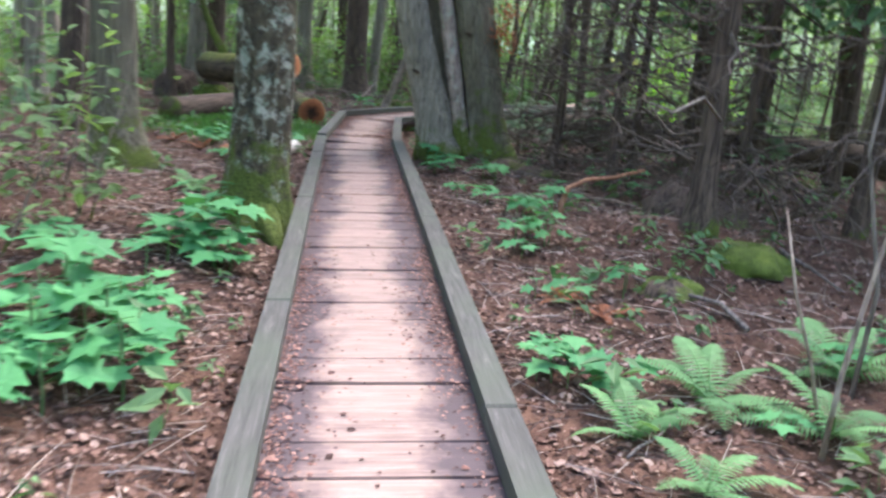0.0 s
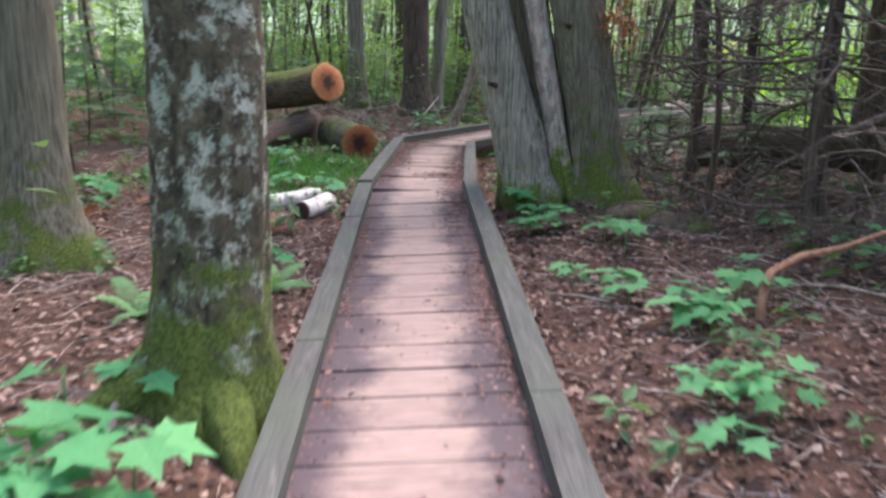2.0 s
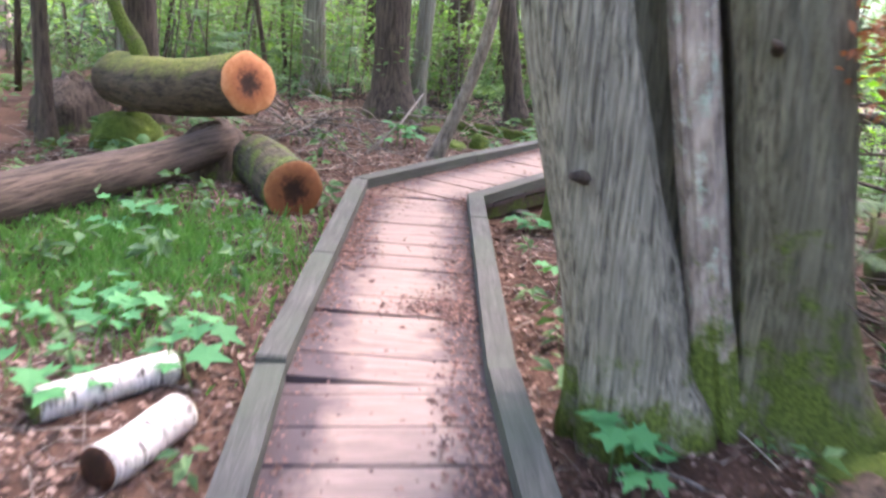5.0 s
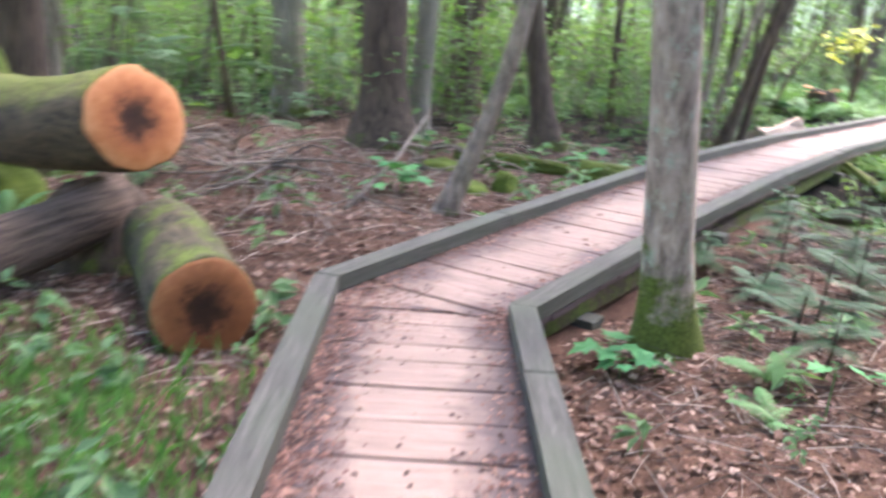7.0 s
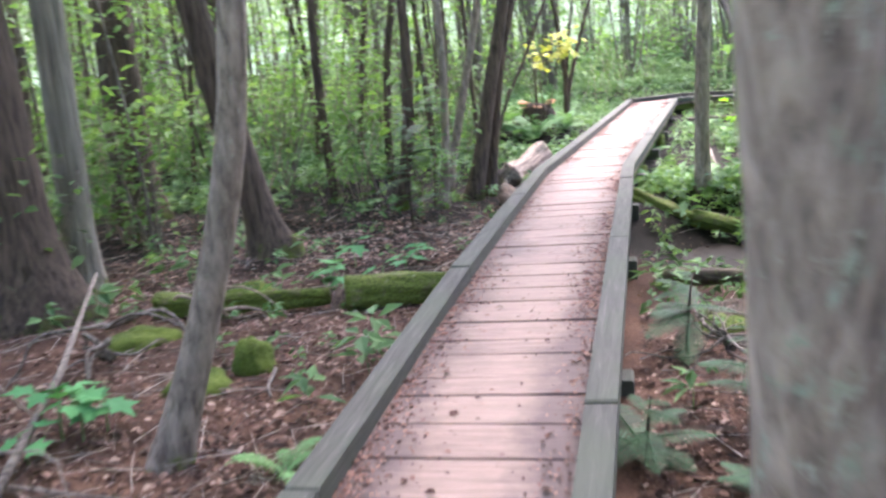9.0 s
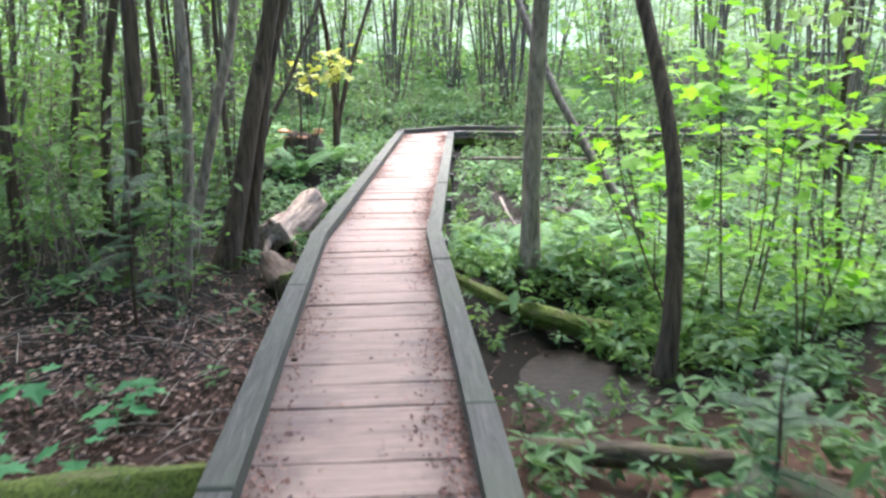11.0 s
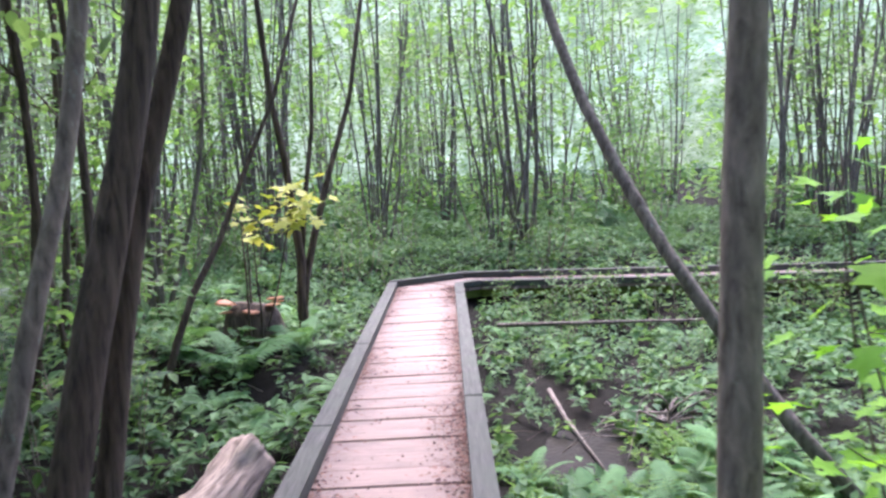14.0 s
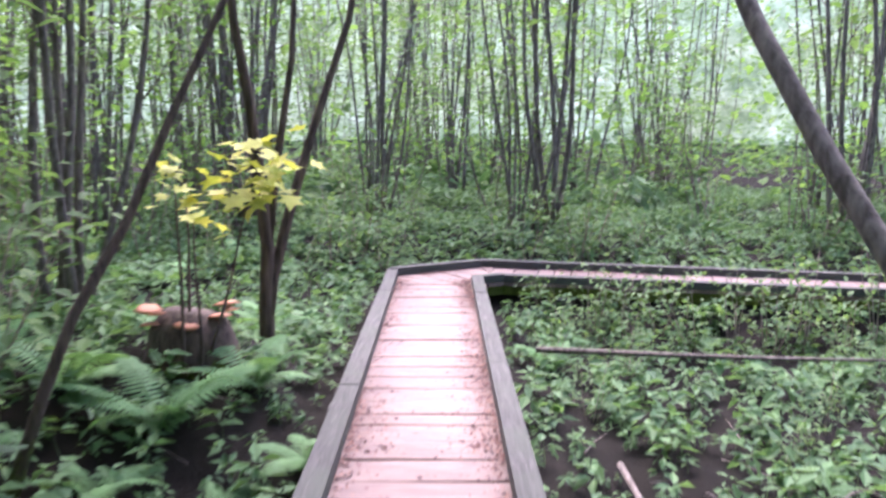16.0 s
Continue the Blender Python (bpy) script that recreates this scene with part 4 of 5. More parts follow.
def broken_log():
    ob = log_thing("broken_log", (3.62, 25.72, gz(3.6, 25.7) + 0.16), (4.5, 26.38, gz(4.5, 26.4) + 0.34), 0.15, PALEWOOD, "pale barkless broken log with a jagged snapped end", None, None, 36, 0.5, 0.35, 13, 0.9, bend=0.04)
    for k, (p, e) in enumerate([((0.1, 0.1, 0.1), (-0.05, -0.1, 0.2)), ((0.3, 0.15, 0.06), (0.2, -0.12, -0.15)), ((0.05, 0.0, 0.0), (-0.2, -0.15, -0.12))]):
        v, q, t = tube(curve(p, e, 0.1, 5, k), np.linspace(0.05, 0.02, 5), 8, 0.3)
        part("branch_stub", mesh_from("branch_stub", v, [q, t]), PALEWOOD, ob)


broken_log()
log_thing("dead_log", (2.9, 23.9, gz(2.9, 23.9) + 0.1), (3.2, 24.9, gz(3.2, 24.9) + 0.12), 0.15, DARKBARK, "brown rotting wood heap beside the boardwalk", None, None, 18, 0.5, 0.2, 14, 0.6)


def fallen_branch(pts, r, mat, label, seed=0, name="fallen_branch"):
    p = np.array(pts, float)
    ob = part(name, mesh_from(name, *(lambda v, q, t: (v, [q, t]))(*tube(p, np.linspace(r, r * 0.45, len(p)), 8, 0.15, 0, seed))), mat)
    return tagged(ob, label, "branch", "fallen branches")


fallen_branch([(0.62, 8.95, 0.05), (0.6, 8.97, 0.26), (0.66, 9.02, 0.42), (0.85, 9.1, 0.5), (1.15, 9.25, 0.52), (1.5, 9.4, 0.6)], 0.032, ORANGEWOOD, "arched bare orange-brown branch stuck in the ground")
fallen_branch([(8.35, 27.75, gz(8.35, 27.75) + 0.12), (8.0, 27.2, gz(8.0, 27.2) + 0.08), (7.6, 26.6, gz(7.6, 26.6) + 0.07), (7.2, 26.0, gz(7.2, 26.0) + 0.05)], 0.022, DEADWOOD, "grey crooked stick lying across the mud")
fallen_branch([(9.1, 29.3, -0.22), (9.8, 28.4, -0.2), (10.5, 27.8, -0.22), (11.3, 27.2, -0.24)], 0.026, DEADWOOD, "long thin dead pole over the undergrowth")
fallen_branch([(-1.95, 19.0, gz(-1.95, 19) + 0.02), (-1.6, 20.2, gz(-1.6, 20.2) + 0.25), (-1.35, 21.2, gz(-1.4, 21.2) + 0.55)], 0.025, DEADWOOD, "leaning dead stick propped on roots")
fallen_branch([(1.75, 18.2, gz(1.75, 18.2) + 0.04), (1.7, 17.9, gz(1.7, 17.9) + 0.05), (1.9, 17.4, gz(1.9, 17.4) + 0.04)], 0.018, PALEWOOD, "small pale stick on bare ground")
fallen_branch([(4.8, 28.6, -0.2), (5.0, 28.6, 0.35), (5.16, 28.6, 0.72), (5.44, 28.6, 1.15), (5.7, 28.6, 1.69), (6.03, 28.6, 2.32), (6.6, 28.7, 3.8)], 0.036, DARKBARK, "thin dark dead sapling leaning over ferns", 3, "dead_sapling")
fallen_branch([(-4.05, 18.35, 0.5), (-4.3, 18.45, 1.1), (-4.47, 18.5, 1.35), (-4.65, 18.5, 1.8), (-5.1, 18.7, 3.6)], 0.1, MOSSY, "leaning mossy dead stem behind a fallen trunk", 8, "dead_sapling")
fallen_branch([(0.78, 3.85, 0.0), (0.84, 3.92, 0.5), (0.95, 4.0, 1.0), (1.15, 4.15, 1.8), (1.2, 4.3, 2.6)], 0.014, PALEWOOD, "bare pale dead sapling beside the boardwalk", 4, "dead_sapling")
fallen_branch([(0.98, 4.2, 0.0), (0.82, 4.15, 0.45), (0.66, 4.1, 0.8), (0.6, 4.2, 1.15)], 0.011, PALEWOOD, "bare pale dead sapling beside the boardwalk", 5, "dead_sapling")
fallen_branch([(1.3, 4.6, 0.0), (1.36, 4.65, 0.7), (1.2, 4.7, 1.4), (1.3, 4.8, 2.4)], 0.016, DEADWOOD, "bare pale dead sapling beside the boardwalk", 6, "dead_sapling")
fallen_branch([(1.45, 7.4, 1.3), (1.0, 6.6, 1.5), (0.6, 6.0, 1.42), (0.3, 5.6, 1.5)], 0.014, DEADWOOD, "bare grey branch reaching out from a dead fir", 7, "dead_branch")
wild = random.Random(11)
for k in range(46):
    s0 = wild.uniform(1, 26)
    seg = int(np.searchsorted(STATION, s0, "right") - 1)
    p = NODES[seg] + DIRS[seg] * (s0 - STATION[seg]) + RIGHTS[seg] * wild.choice((-1, 1, 1)) * wild.uniform(1.0, 3.8)
    if nearest(p[0], p[1])[0] < 0.95:
        continue
    an, L = wild.uniform(0, 6.28), wild.uniform(0.4, 1.3)
    q = p + np.array([math.cos(an), math.sin(an)]) * L
    if min(nearest(q[0], q[1])[0], nearest(*((p + q) / 2))[0]) < 0.8:
        continue
    line = curve((*p, 0), (*q, 0), 0.13, 7, k)
    line[:, 2] = ground_z(line[:, 0], line[:, 1]) + 0.03 + abs(line[:, 2]) * 0.5
    fallen_branch(line, wild.uniform(0.008, 0.02), wild.choice((DEADWOOD, DEADWOOD, PALEWOOD)), "dead branch lying on the leaf litter", k)


def moss_mound(x, y, rx, ry, h, label="cushion of bright green moss over a stump", mat=MOSS):
    n, m = 26, 10
    an = np.linspace(0, 2 * np.pi, n, endpoint=False)
    V = []
    for i in range(m):
        t = i / (m - 1)
        r = np.cos(t * np.pi / 2) ** 0.7
        k = 1 + 0.5 * fbm(np.cos(an) * 2 + x, np.sin(an) * 2 + y + t, 3)
        V.append(np.stack([rx * r * k * np.cos(an), ry * r * k * np.sin(an), -0.08 + (h + 0.08) * np.sin(t * np.pi / 2) * (0.8 + 0.4 * (k - 0.8)) + 0 * an], 1))
    V = np.concatenate(V)
    V *= 1 + 0.5 * fbm(V[:, 0] * 7 + x, V[:, 1] * 7 + V[:, 2] * 9 + y, 8)[:, None]
    i = np.arange(n)
    F = np.concatenate([np.stack([r * n + i, r * n + (i + 1) % n, (r + 1) * n + (i + 1) % n, (r + 1) * n + i], 1) for r in range(m - 1)])
    ob = part("moss_mound", mesh_from("moss_mound", V + 0.05 * np.stack([fbm(V[:, 1] * 14, V[:, 2] * 14 + x, 21), fbm(V[:, 0] * 14, V[:, 2] * 14 + y, 22), fbm(V[:, 0] * 14 + y, V[:, 1] * 14, 23)], 1), F), mat, None, "", pose(x, y, gz(x, y)))
    return tagged(ob, label, "moss", "moss mounds")


for x, y, rx, ry, h in [(-0.6, 20.4, 0.13, 0.12, 0.2), (1.7, 7.1, 0.36, 0.4, 0.1), (0.95, 6.5, 0.24, 0.2, 0.1), (-1.2, 21.4, 0.3, 0.2, 0.1), (-0.3, 22.4, 0.25, 0.2, 0.1), (0.5, 12.2, 0.3, 0.25, 0.1), (-0.95, 20.3, 0.22, 0.22, 0.1), (2.05, 19.6, 0.2, 0.16, 0.08), (2.6, 19.5, 0.28, 0.2, 0.09), (-4.5, 18.7, 0.4, 0.35, 0.4)]:
    moss_mound(x, y, rx, ry, h)
# Mounds at (0.45, 11.9) and (0.8, 11.6) put dark shade beside the cedar foot.
# The one at (-3.3, 17.5) fills the dark gap under the sawn trunk.
for x, y, rx, ry, h in [(2.0, 9.0, 0.45, 0.5, 0.3), (0.9, 6.4, 0.2, 0.2, 0.12), (3.2, 18.4, 0.4, 0.35, 0.2), (-3.3, 17.5, 0.36, 0.3, 0.62), (0.45, 11.9, 0.3, 0.22, 0.14), (0.8, 11.6, 0.34, 0.3, 0.12), (-5.35, 19.4, 0.5, 0.4, 0.7), (1.75, 8.9, 0.4, 0.3, 0.4), (0.3, 21.55, 0.16, 0.14, 0.16), (-0.55, 21.9, 0.16, 0.14, 0.15), (2.3, 19.75, 0.3, 0.2, 0.12)]:
    moss_mound(x, y, rx, ry, h, "dark mound standing for rotten roots, wet black hollows and shade", DARKBARK)


def roots(x, y, count, reach, mat, label, seed, low=0.02, high=0.35, thick=1.0):
    ob = empty("root_tangle", pose(x, y, gz(x, y)), label, "roots", "root tangles")
    g = np.random.default_rng(seed)
    for k in range(count):
        an = g.uniform(0, 6.28)
        e = np.array([math.cos(an), math.sin(an), 0]) * reach * g.uniform(0.6, 1.2)
        p = curve((0, 0, g.uniform(low, high)), e, 0.25, 10, seed + k)
        p[:, 2] = np.maximum(p[:, 2], -0.02) + 0.25 * high * np.sin(np.linspace(0, np.pi, 10)) * g.uniform(0, 2)
        v, q, t = tube(p, np.linspace(g.uniform(0.02, 0.045) * thick, 0.008 * thick, 10), 7, 0.2)
        part("root", mesh_from("root", v, [q, t]), mat, ob)


roots(-1.35, 21.1, 9, 0.6, DEADWOOD, "tangle of grey roots at a trunk's foot", 60, 0.02, 0.25, 0.5)
roots(-0.65, 21.7, 7, 0.45, PALEWOOD, "pale broken roots beside a mossy log", 61, 0.02, 0.2, 0.55)
roots(-2.5, 18.9, 22, 1.0, DEADWOOD, "tangle of thin grey dead branches behind logs", 62, 0.05, 0.45, 0.33)
roots(-3.0, 20.0, 22, 1.1, PALEWOOD, "tangle of thin grey dead branches behind logs", 63, 0.05, 0.4, 0.33)
roots(2.3, 18.6, 26, 0.9, DEADWOOD, "brown heap of dead twigs beside the boardwalk", 64, 0.02, 0.2, 0.3)
roots(1.6, 19.0, 20, 0.7, DEADWOOD, "brown heap of dead twigs beside the boardwalk", 66, 0.02, 0.15, 0.25)
for k, (x, y) in enumerate([(1.5, 9.9), (2.3, 8.9), (1.1, 11.4), (2.7, 10.8), (1.7, 12.6), (2.2, 7.6), (3.2, 12.2), (0.9, 13.6)]):
    roots(x, y, 26, 1.25, BRUSHWOOD, "dark tangle of bare dead brush under firs", 700 + k, 0.1, 0.75, 0.24)
roots(8.3, 26.3, 18, 0.9, DEADWOOD, "grey dead twigs sticking from the mud", 65, 0.02, 0.2, 0.35)


def fungus_stump():
    x, y = 6.33, 29.85
    ob = empty("tree_stump", pose(x, y, gz(x, y)), "dark rotten stump topped with orange bracket fungus", "stump")
    line = np.array([(0, 0, -0.1), (0, 0, 0.1), (0, 0, 0.25), (0.02, 0, 0.36)])
    v, q, t = tube(line, [0.34, 0.3, 0.27, 0.2], 22, 0.3, 0.2, 3)
    part("wood", mesh_from("wood", v, [q, t]), DARKBARK, ob)
    g = np.random.default_rng(5)
    for k in range(9):
        an = g.uniform(0, 6.28)
        v, q, t = tube([(0, 0, 0), (0, 0, 0.012), (0, 0, 0.03)], [0.02, 0.1, 0.06], 14, 0.4, 0, k)
        part("fungus", mesh_from("fungus", v * g.uniform(0.5, 0.95), [q, t]), ORANGELEAF, ob, "orange bracket fungus", pose(0.3 * math.cos(an), 0.22 * math.sin(an), g.uniform(0.28, 0.4), g.uniform(-15, 15), 0, 0))


fungus_stump()


# ---- small plants ----
def frond_mesh(name, pairs, width, arch, seed, mat, droop=0.25, full=0.36):
    """One feathered frond of unit length along +y, rising and arching over."""
    g = np.random.default_rng(seed)
    V, T = [], []
    for k in range(pairs):
        t = (k + 0.6) / pairs
        y, z = t * (1 - 0.15 * t), arch * t * (1 - t * 0.75) - 0.1 * t * t
        w = width * (math.sin(math.pi * min(0.97, 0.18 + 0.8 * t)) ** 0.8) * g.uniform(0.85, 1.1)
        h = full / pairs
        for s in (-1, 1):
            b = len(V)
            dz = -droop * w * g.uniform(0.6, 1.3)
            V += [(0, y - h, z), (s * w * 0.55, y - h * 0.9 + 0.1 * w, z + dz * 0.35), (s * w, y + 0.22 * w, z + dz), (s * w * 0.55, y + h * 0.9 + 0.1 * w, z + dz * 0.35), (0, y + h, z)]
            T += [(b, b + 1, b + 3), (b + 1, b + 2, b + 3), (b, b + 3, b + 4)] if s > 0 else [(b, b + 3, b + 1), (b + 1, b + 3, b + 2), (b, b + 4, b + 3)]
    line = [(0, t * (1 - 0.15 * t), arch * t * (1 - t * 0.75) - 0.1 * t * t - 0.002) for t in np.linspace(0, 1, 7)]
    v, q, tr = tube(line, np.linspace(0.011, 0.003, 7), 4, caps=False)
    me = mesh_from(name, np.concatenate([np.array(V), v]), [np.array(T), q + len(V)], False)
    me.materials.append(mat)
    return me


FRONDS = [frond_mesh("frond", 22, 0.19, 0.55, 30 + k, FERNLEAF) for k in range(3)]
PALE_SPRAYS = [frond_mesh("spray", 24, 0.26, 0.15, 50 + k, PALEFIR, 0.25, 0.3) for k in range(3)]
SPRAYS = [frond_mesh("spray", 26, 0.24, 0.15, 40 + k, FIRLEAF, 0.2, 0.3) for k in range(3)]


def fern(x, y, size, count, seed, label="green fern with arching feathery fronds", meshes=None, name="fern", piece="frond", lift=0.0, category="fern", group="ferns"):
    g = random.Random(seed)
    ob = empty(name, pose(x, y, gz(x, y) + lift), label, category, group)
    for k in range(count):
        yaw = k * 360 / count + g.uniform(-22, 22)
        part(piece, g.choice(meshes or FRONDS), None, ob, "", pose(0, 0, 0.01, g.uniform(-5, 32), g.uniform(-18, 18), yaw) @ Matrix.Scale(size * g.uniform(0.7, 1.1), 4))
    return ob


for k, (x, y, size, c) in enumerate([(5.75, 29.05, 0.8, 11), (5.4, 29.7, 0.65, 9), (6.5, 29.3, 0.6, 8), (5.1, 30.3, 0.6, 8), (5.65, 28.1, 0.5, 8), (6.3, 28.3, 0.42, 8), (0.0, 4.05, 0.45, 8), (0.5, 4.45, 0.6, 9), (0.95, 4.1, 0.6, 8), (0.15, 3.5, 0.45, 7), (1.4, 4.9, 0.55, 8), (-2.3, 9.6, 0.35, 6), (-2.9, 8.9, 0.4, 7), (-2.5, 9.3, 0.3, 6), (-0.75, 19.0, 0.3, 6), (0.4, 20.2, 0.26, 6), (0.3, 16.2, 0.32, 7), (0.1, 15.6, 0.3, 6), (5.2, 28.6, 0.5, 8), (9.0, 34.6, 0.7, 9), (7.4, 33.4, 0.7, 9), (5.6, 23.8, 0.45, 8), (6.2, 24.6, 0.5, 8), (5.2, 24.4, 0.45, 8), (6.9, 25.6, 0.5, 8), (9.6, 29.6, 0.5, 8), (10.4, 30.3, 0.5, 8), (4.6, 29.0, 0.55, 8), (4.3, 24.0, 0.36, 8), (4.75, 23.75, 0.36, 8), (5.2, 23.6, 0.4, 8), (5.3, 25.0, 0.4, 8), (5.9, 25.0, 0.42, 8), (5.0, 24.8, 0.36, 7), (6.4, 26.0, 0.42, 8), (6.1, 23.6, 0.42, 8), (4.4, 23.45, 0.3, 7), (7.3, 25.2, 0.45, 8), (6.9, 24.7, 0.5, 8), (7.4, 24.1, 0.5, 8), (6.6, 25.3, 0.45, 8), (5.0, 27.5, 0.45, 8), (4.7, 26.9, 0.4, 8), (7.1, 27.6, 0.35, 7), (8.0, 28.6, 0.35, 7), (6.3, 31.4, 0.6, 8), (7.6, 31.2, 0.6, 8)]):
    fern(x, y, size, c, 300 + k)
DRY = [frond_mesh("frond", 20, 0.19, 0.5, 33, DRYLEAF)]
for k, (x, y) in enumerate([(-3.4, 11.9), (-3.0, 11.5), (-2.6, 11.3), (-3.9, 12.6), (-4.2, 11.4), (0.1, 6.2), (0.3, 5.9)]):
    fern(x, y, 0.32, 6, 360 + k, "withered red-brown fern on the litter", DRY, group="withered ferns")
fir_id = 0
for x, y, h in [(1.1, 18.2, 0.5), (1.75, 18.5, 0.7), (0.75, 17.6, 0.35), (1.9, 17.1, 0.9), (2.6, 17.6, 1.2), (2.2, 16.4, 1.2), (0.7, 16.9, 0.4), (3.4, 18.0, 1.5), (2.9, 19.8, 0.6), (3.9, 27.0, 1.5), (3.45, 27.7, 1.8), (4.4, 28.4, 1.2), (3.8, 19.6, 1.4), (1.0, 15.0, 0.8), (1.6, 15.8, 1.0), (-5.5, 14.5, 2.2), (-6.3, 17.0, 3.0), (-7.0, 20.0, 3.2), (-4.2, 21.2, 2.6), (-3.4, 23.2, 2.4), (-6.0, 23.0, 3.0), (-5.0, 9.2, 2.3), (-4.6, 6.6, 1.9), (-5.6, 4.8, 2.6), (-2.7, 24.8, 2.2), (-5.3, 11.6, 2.2), (0.9, 13.9, 2.4), (1.7, 13.0, 2.2), (2.5, 13.4, 2.6), (3.1, 10.2, 2.1), (-3.6, 19.3, 1.1), (-2.5, 20.6, 0.9), (0.6, 18.3, 0.3), (0.95, 17.2, 0.4), (1.4, 17.7, 0.5), (1.5, 19.2, 0.45), (2.0, 18.2, 0.6), (0.6, 16.3, 0.35), (2.3, 24.9, 1.9), (1.7, 24.0, 1.7), (2.9, 27.3, 2.2)]:
    ob = empty("fir_sapling", pose(x, y, gz(x, y)), "young pale green fir with drooping sprays" if h > 1.85 or x < -2 else "young dark hemlock with flat drooping sprays", "fir", "fir saplings")
    sprays = PALE_SPRAYS if h > 1.85 or x < -2 else SPRAYS
    v, q, t = tube(curve((0, 0, -0.05), (0.05, 0, h), 0.04, 6, fir_id), np.linspace(0.014, 0.004, 6), 6)
    part("trunk", mesh_from("trunk", v, [q, t]), DARKBARK, ob)
    for k in range(int(8 + h * 9)):
        z = wild.uniform(0.12, 1) * h
        part("spray", wild.choice(sprays), None, ob, "", pose(0.02, 0, z, wild.uniform(-15, 18), wild.uniform(-12, 12), wild.uniform(0, 360)) @ Matrix.Scale(0.5 * max(1.0, h / 1.7) * (1.25 - z / h) * wild.uniform(0.6, 1.1), 4))
    fir_id += 1


def leaf_mesh(name, shape, faces, mat, seed):
    g = np.random.default_rng(seed)
    me = mesh_from(name, np.array(shape) + g.normal(0, 0.025, (len(shape), 3)) * (1, 1, 0.8), [np.array(f) for f in faces], False)
    me.materials.append(mat)
    return me


SEED_LEAVES = [leaf_mesh("leaf", STALKED, STALKED_F, SEEDLEAF, k) for k in range(3)]


def seedling_plan(seed):
    """Stem mesh and leaf poses of one seedling with a flat whorl of lobed leaves."""
    g = random.Random(seed)
    h = g.uniform(0.12, 0.26)
    n = g.choice((3, 4, 5, 6))
    pieces = [tube(curve((0, 0, -0.04), (0.01, 0.01, h), 0.06, 5, seed), np.linspace(0.005, 0.003, 5), 5)]
    poses = []
    for k in range(n):
        an = radians(k * 360 / n + g.uniform(-25, 25))
        d, z = g.uniform(0.03, 0.07), h - g.uniform(0, 0.06)
        p = (math.cos(an) * d, math.sin(an) * d, z)
        poses.append(pose(*p, g.uniform(-24, 10), g.uniform(-14, 14), math.degrees(an) - 90) @ Matrix.Scale(g.uniform(0.09, 0.16), 4))
    v, f = join(pieces)
    me = mesh_from("stem", v, f)
    me.materials.append(HERBLEAF)
    return me, poses


PLANS = [seedling_plan(70 + k) for k in range(8)]


def seedling(x, y, size, k):
    me, poses = PLANS[k % 8]
    base = pose(x, y, gz(x, y), 0, 0, k * 67 % 360) @ Matrix.Scale(size, 4)
    ob = empty("maple_seedling", base, "young maple seedling with flat bright green lobed leaves", "seedling", "maple seedlings")
    part("stem", me, None, ob)
    for j, m in enumerate(poses):
        part("leaf", SEED_LEAVES[(j + k) % 3], None, ob, "", m)


near = random.Random(21)
spots = [(-2.3, 6.4, 0.3, 13), (-2.05, 6.9, 0.15, 2), (-2.6, 5.2, 0.5, 13), (-2.3, 4.4, 0.4, 8), (-3.0, 4.4, 0.6, 7), (0.2, 7.6, 0.3, 5), (0.15, 8.6, 0.25, 5), (-0.2, 4.7, 0.3, 7), (0.4, 6.4, 0.35, 4), (-0.22, 9.5, 0.2, 4), (0.5, 9.3, 0.4, 4), (1.5, 11.4, 0.3, 3), (1.9, 10.1, 0.3, 3), (-2.4, 10.15, 0.25, 5), (-2.85, 10.9, 0.35, 7), (-3.35, 12.4, 0.5, 9), (0.05, 10.9, 0.3, 5), (-2.9, 13.5, 0.6, 8), (-0.32, 11.25, 0.2, 5), (-0.62, 10.2, 0.1, 3), (-0.5, 12.0, 0.15, 3), (-0.5, 16.2, 0.1, 2), (0.35, 16.2, 0.3, 2), (-0.6, 14.5, 0.3, 4), (-2.6, 6.6, 0.4, 6), (-4.2, 6.0, 0.9, 9), (1.8, 4.6, 0.6, 8), (0.6, 2.6, 0.5, 7), (-0.2, 18.9, 0.5, 4), (-1.5, 19.8, 0.5, 4), (0.6, 22.2, 0.6, 6), (-3.5, 15.2, 0.4, 5), (-5.0, 12.0, 1.2, 8)]
count = 0
for cx, cy, sp, n in spots:
    for k in range(n):
        x, y = near.gauss(cx, sp * 0.6), near.gauss(cy, sp * 0.6)
        if nearest(x, y)[0] > 0.78:
            seedling(x, y, near.uniform(0.75, 1.35) * (1.35 if x < -1.9 and y < 8 else 1.0), count)
            count += 1


# ---- shrubs, saplings and thickets ----
def foliage(seed, count, size, centres, spread, mat, shape=OVATE, faces=OVATE_F, flat=0.25, name="foliage"):
    g = np.random.default_rng(seed)
    c = np.asarray(centres, float)
    p = c[g.integers(0, len(c), count)] + g.normal(0, 1, (count, 3)) * spread
    v, f = scatter(shape, faces, p, g.uniform(0, 6.28, count), g.normal(-0.25, flat, count), g.normal(0, flat, count), g.uniform(0.65, 1.25, count) * size)
    me = mesh_from(name, v, f, False)
    me.materials.append(mat)
    return me


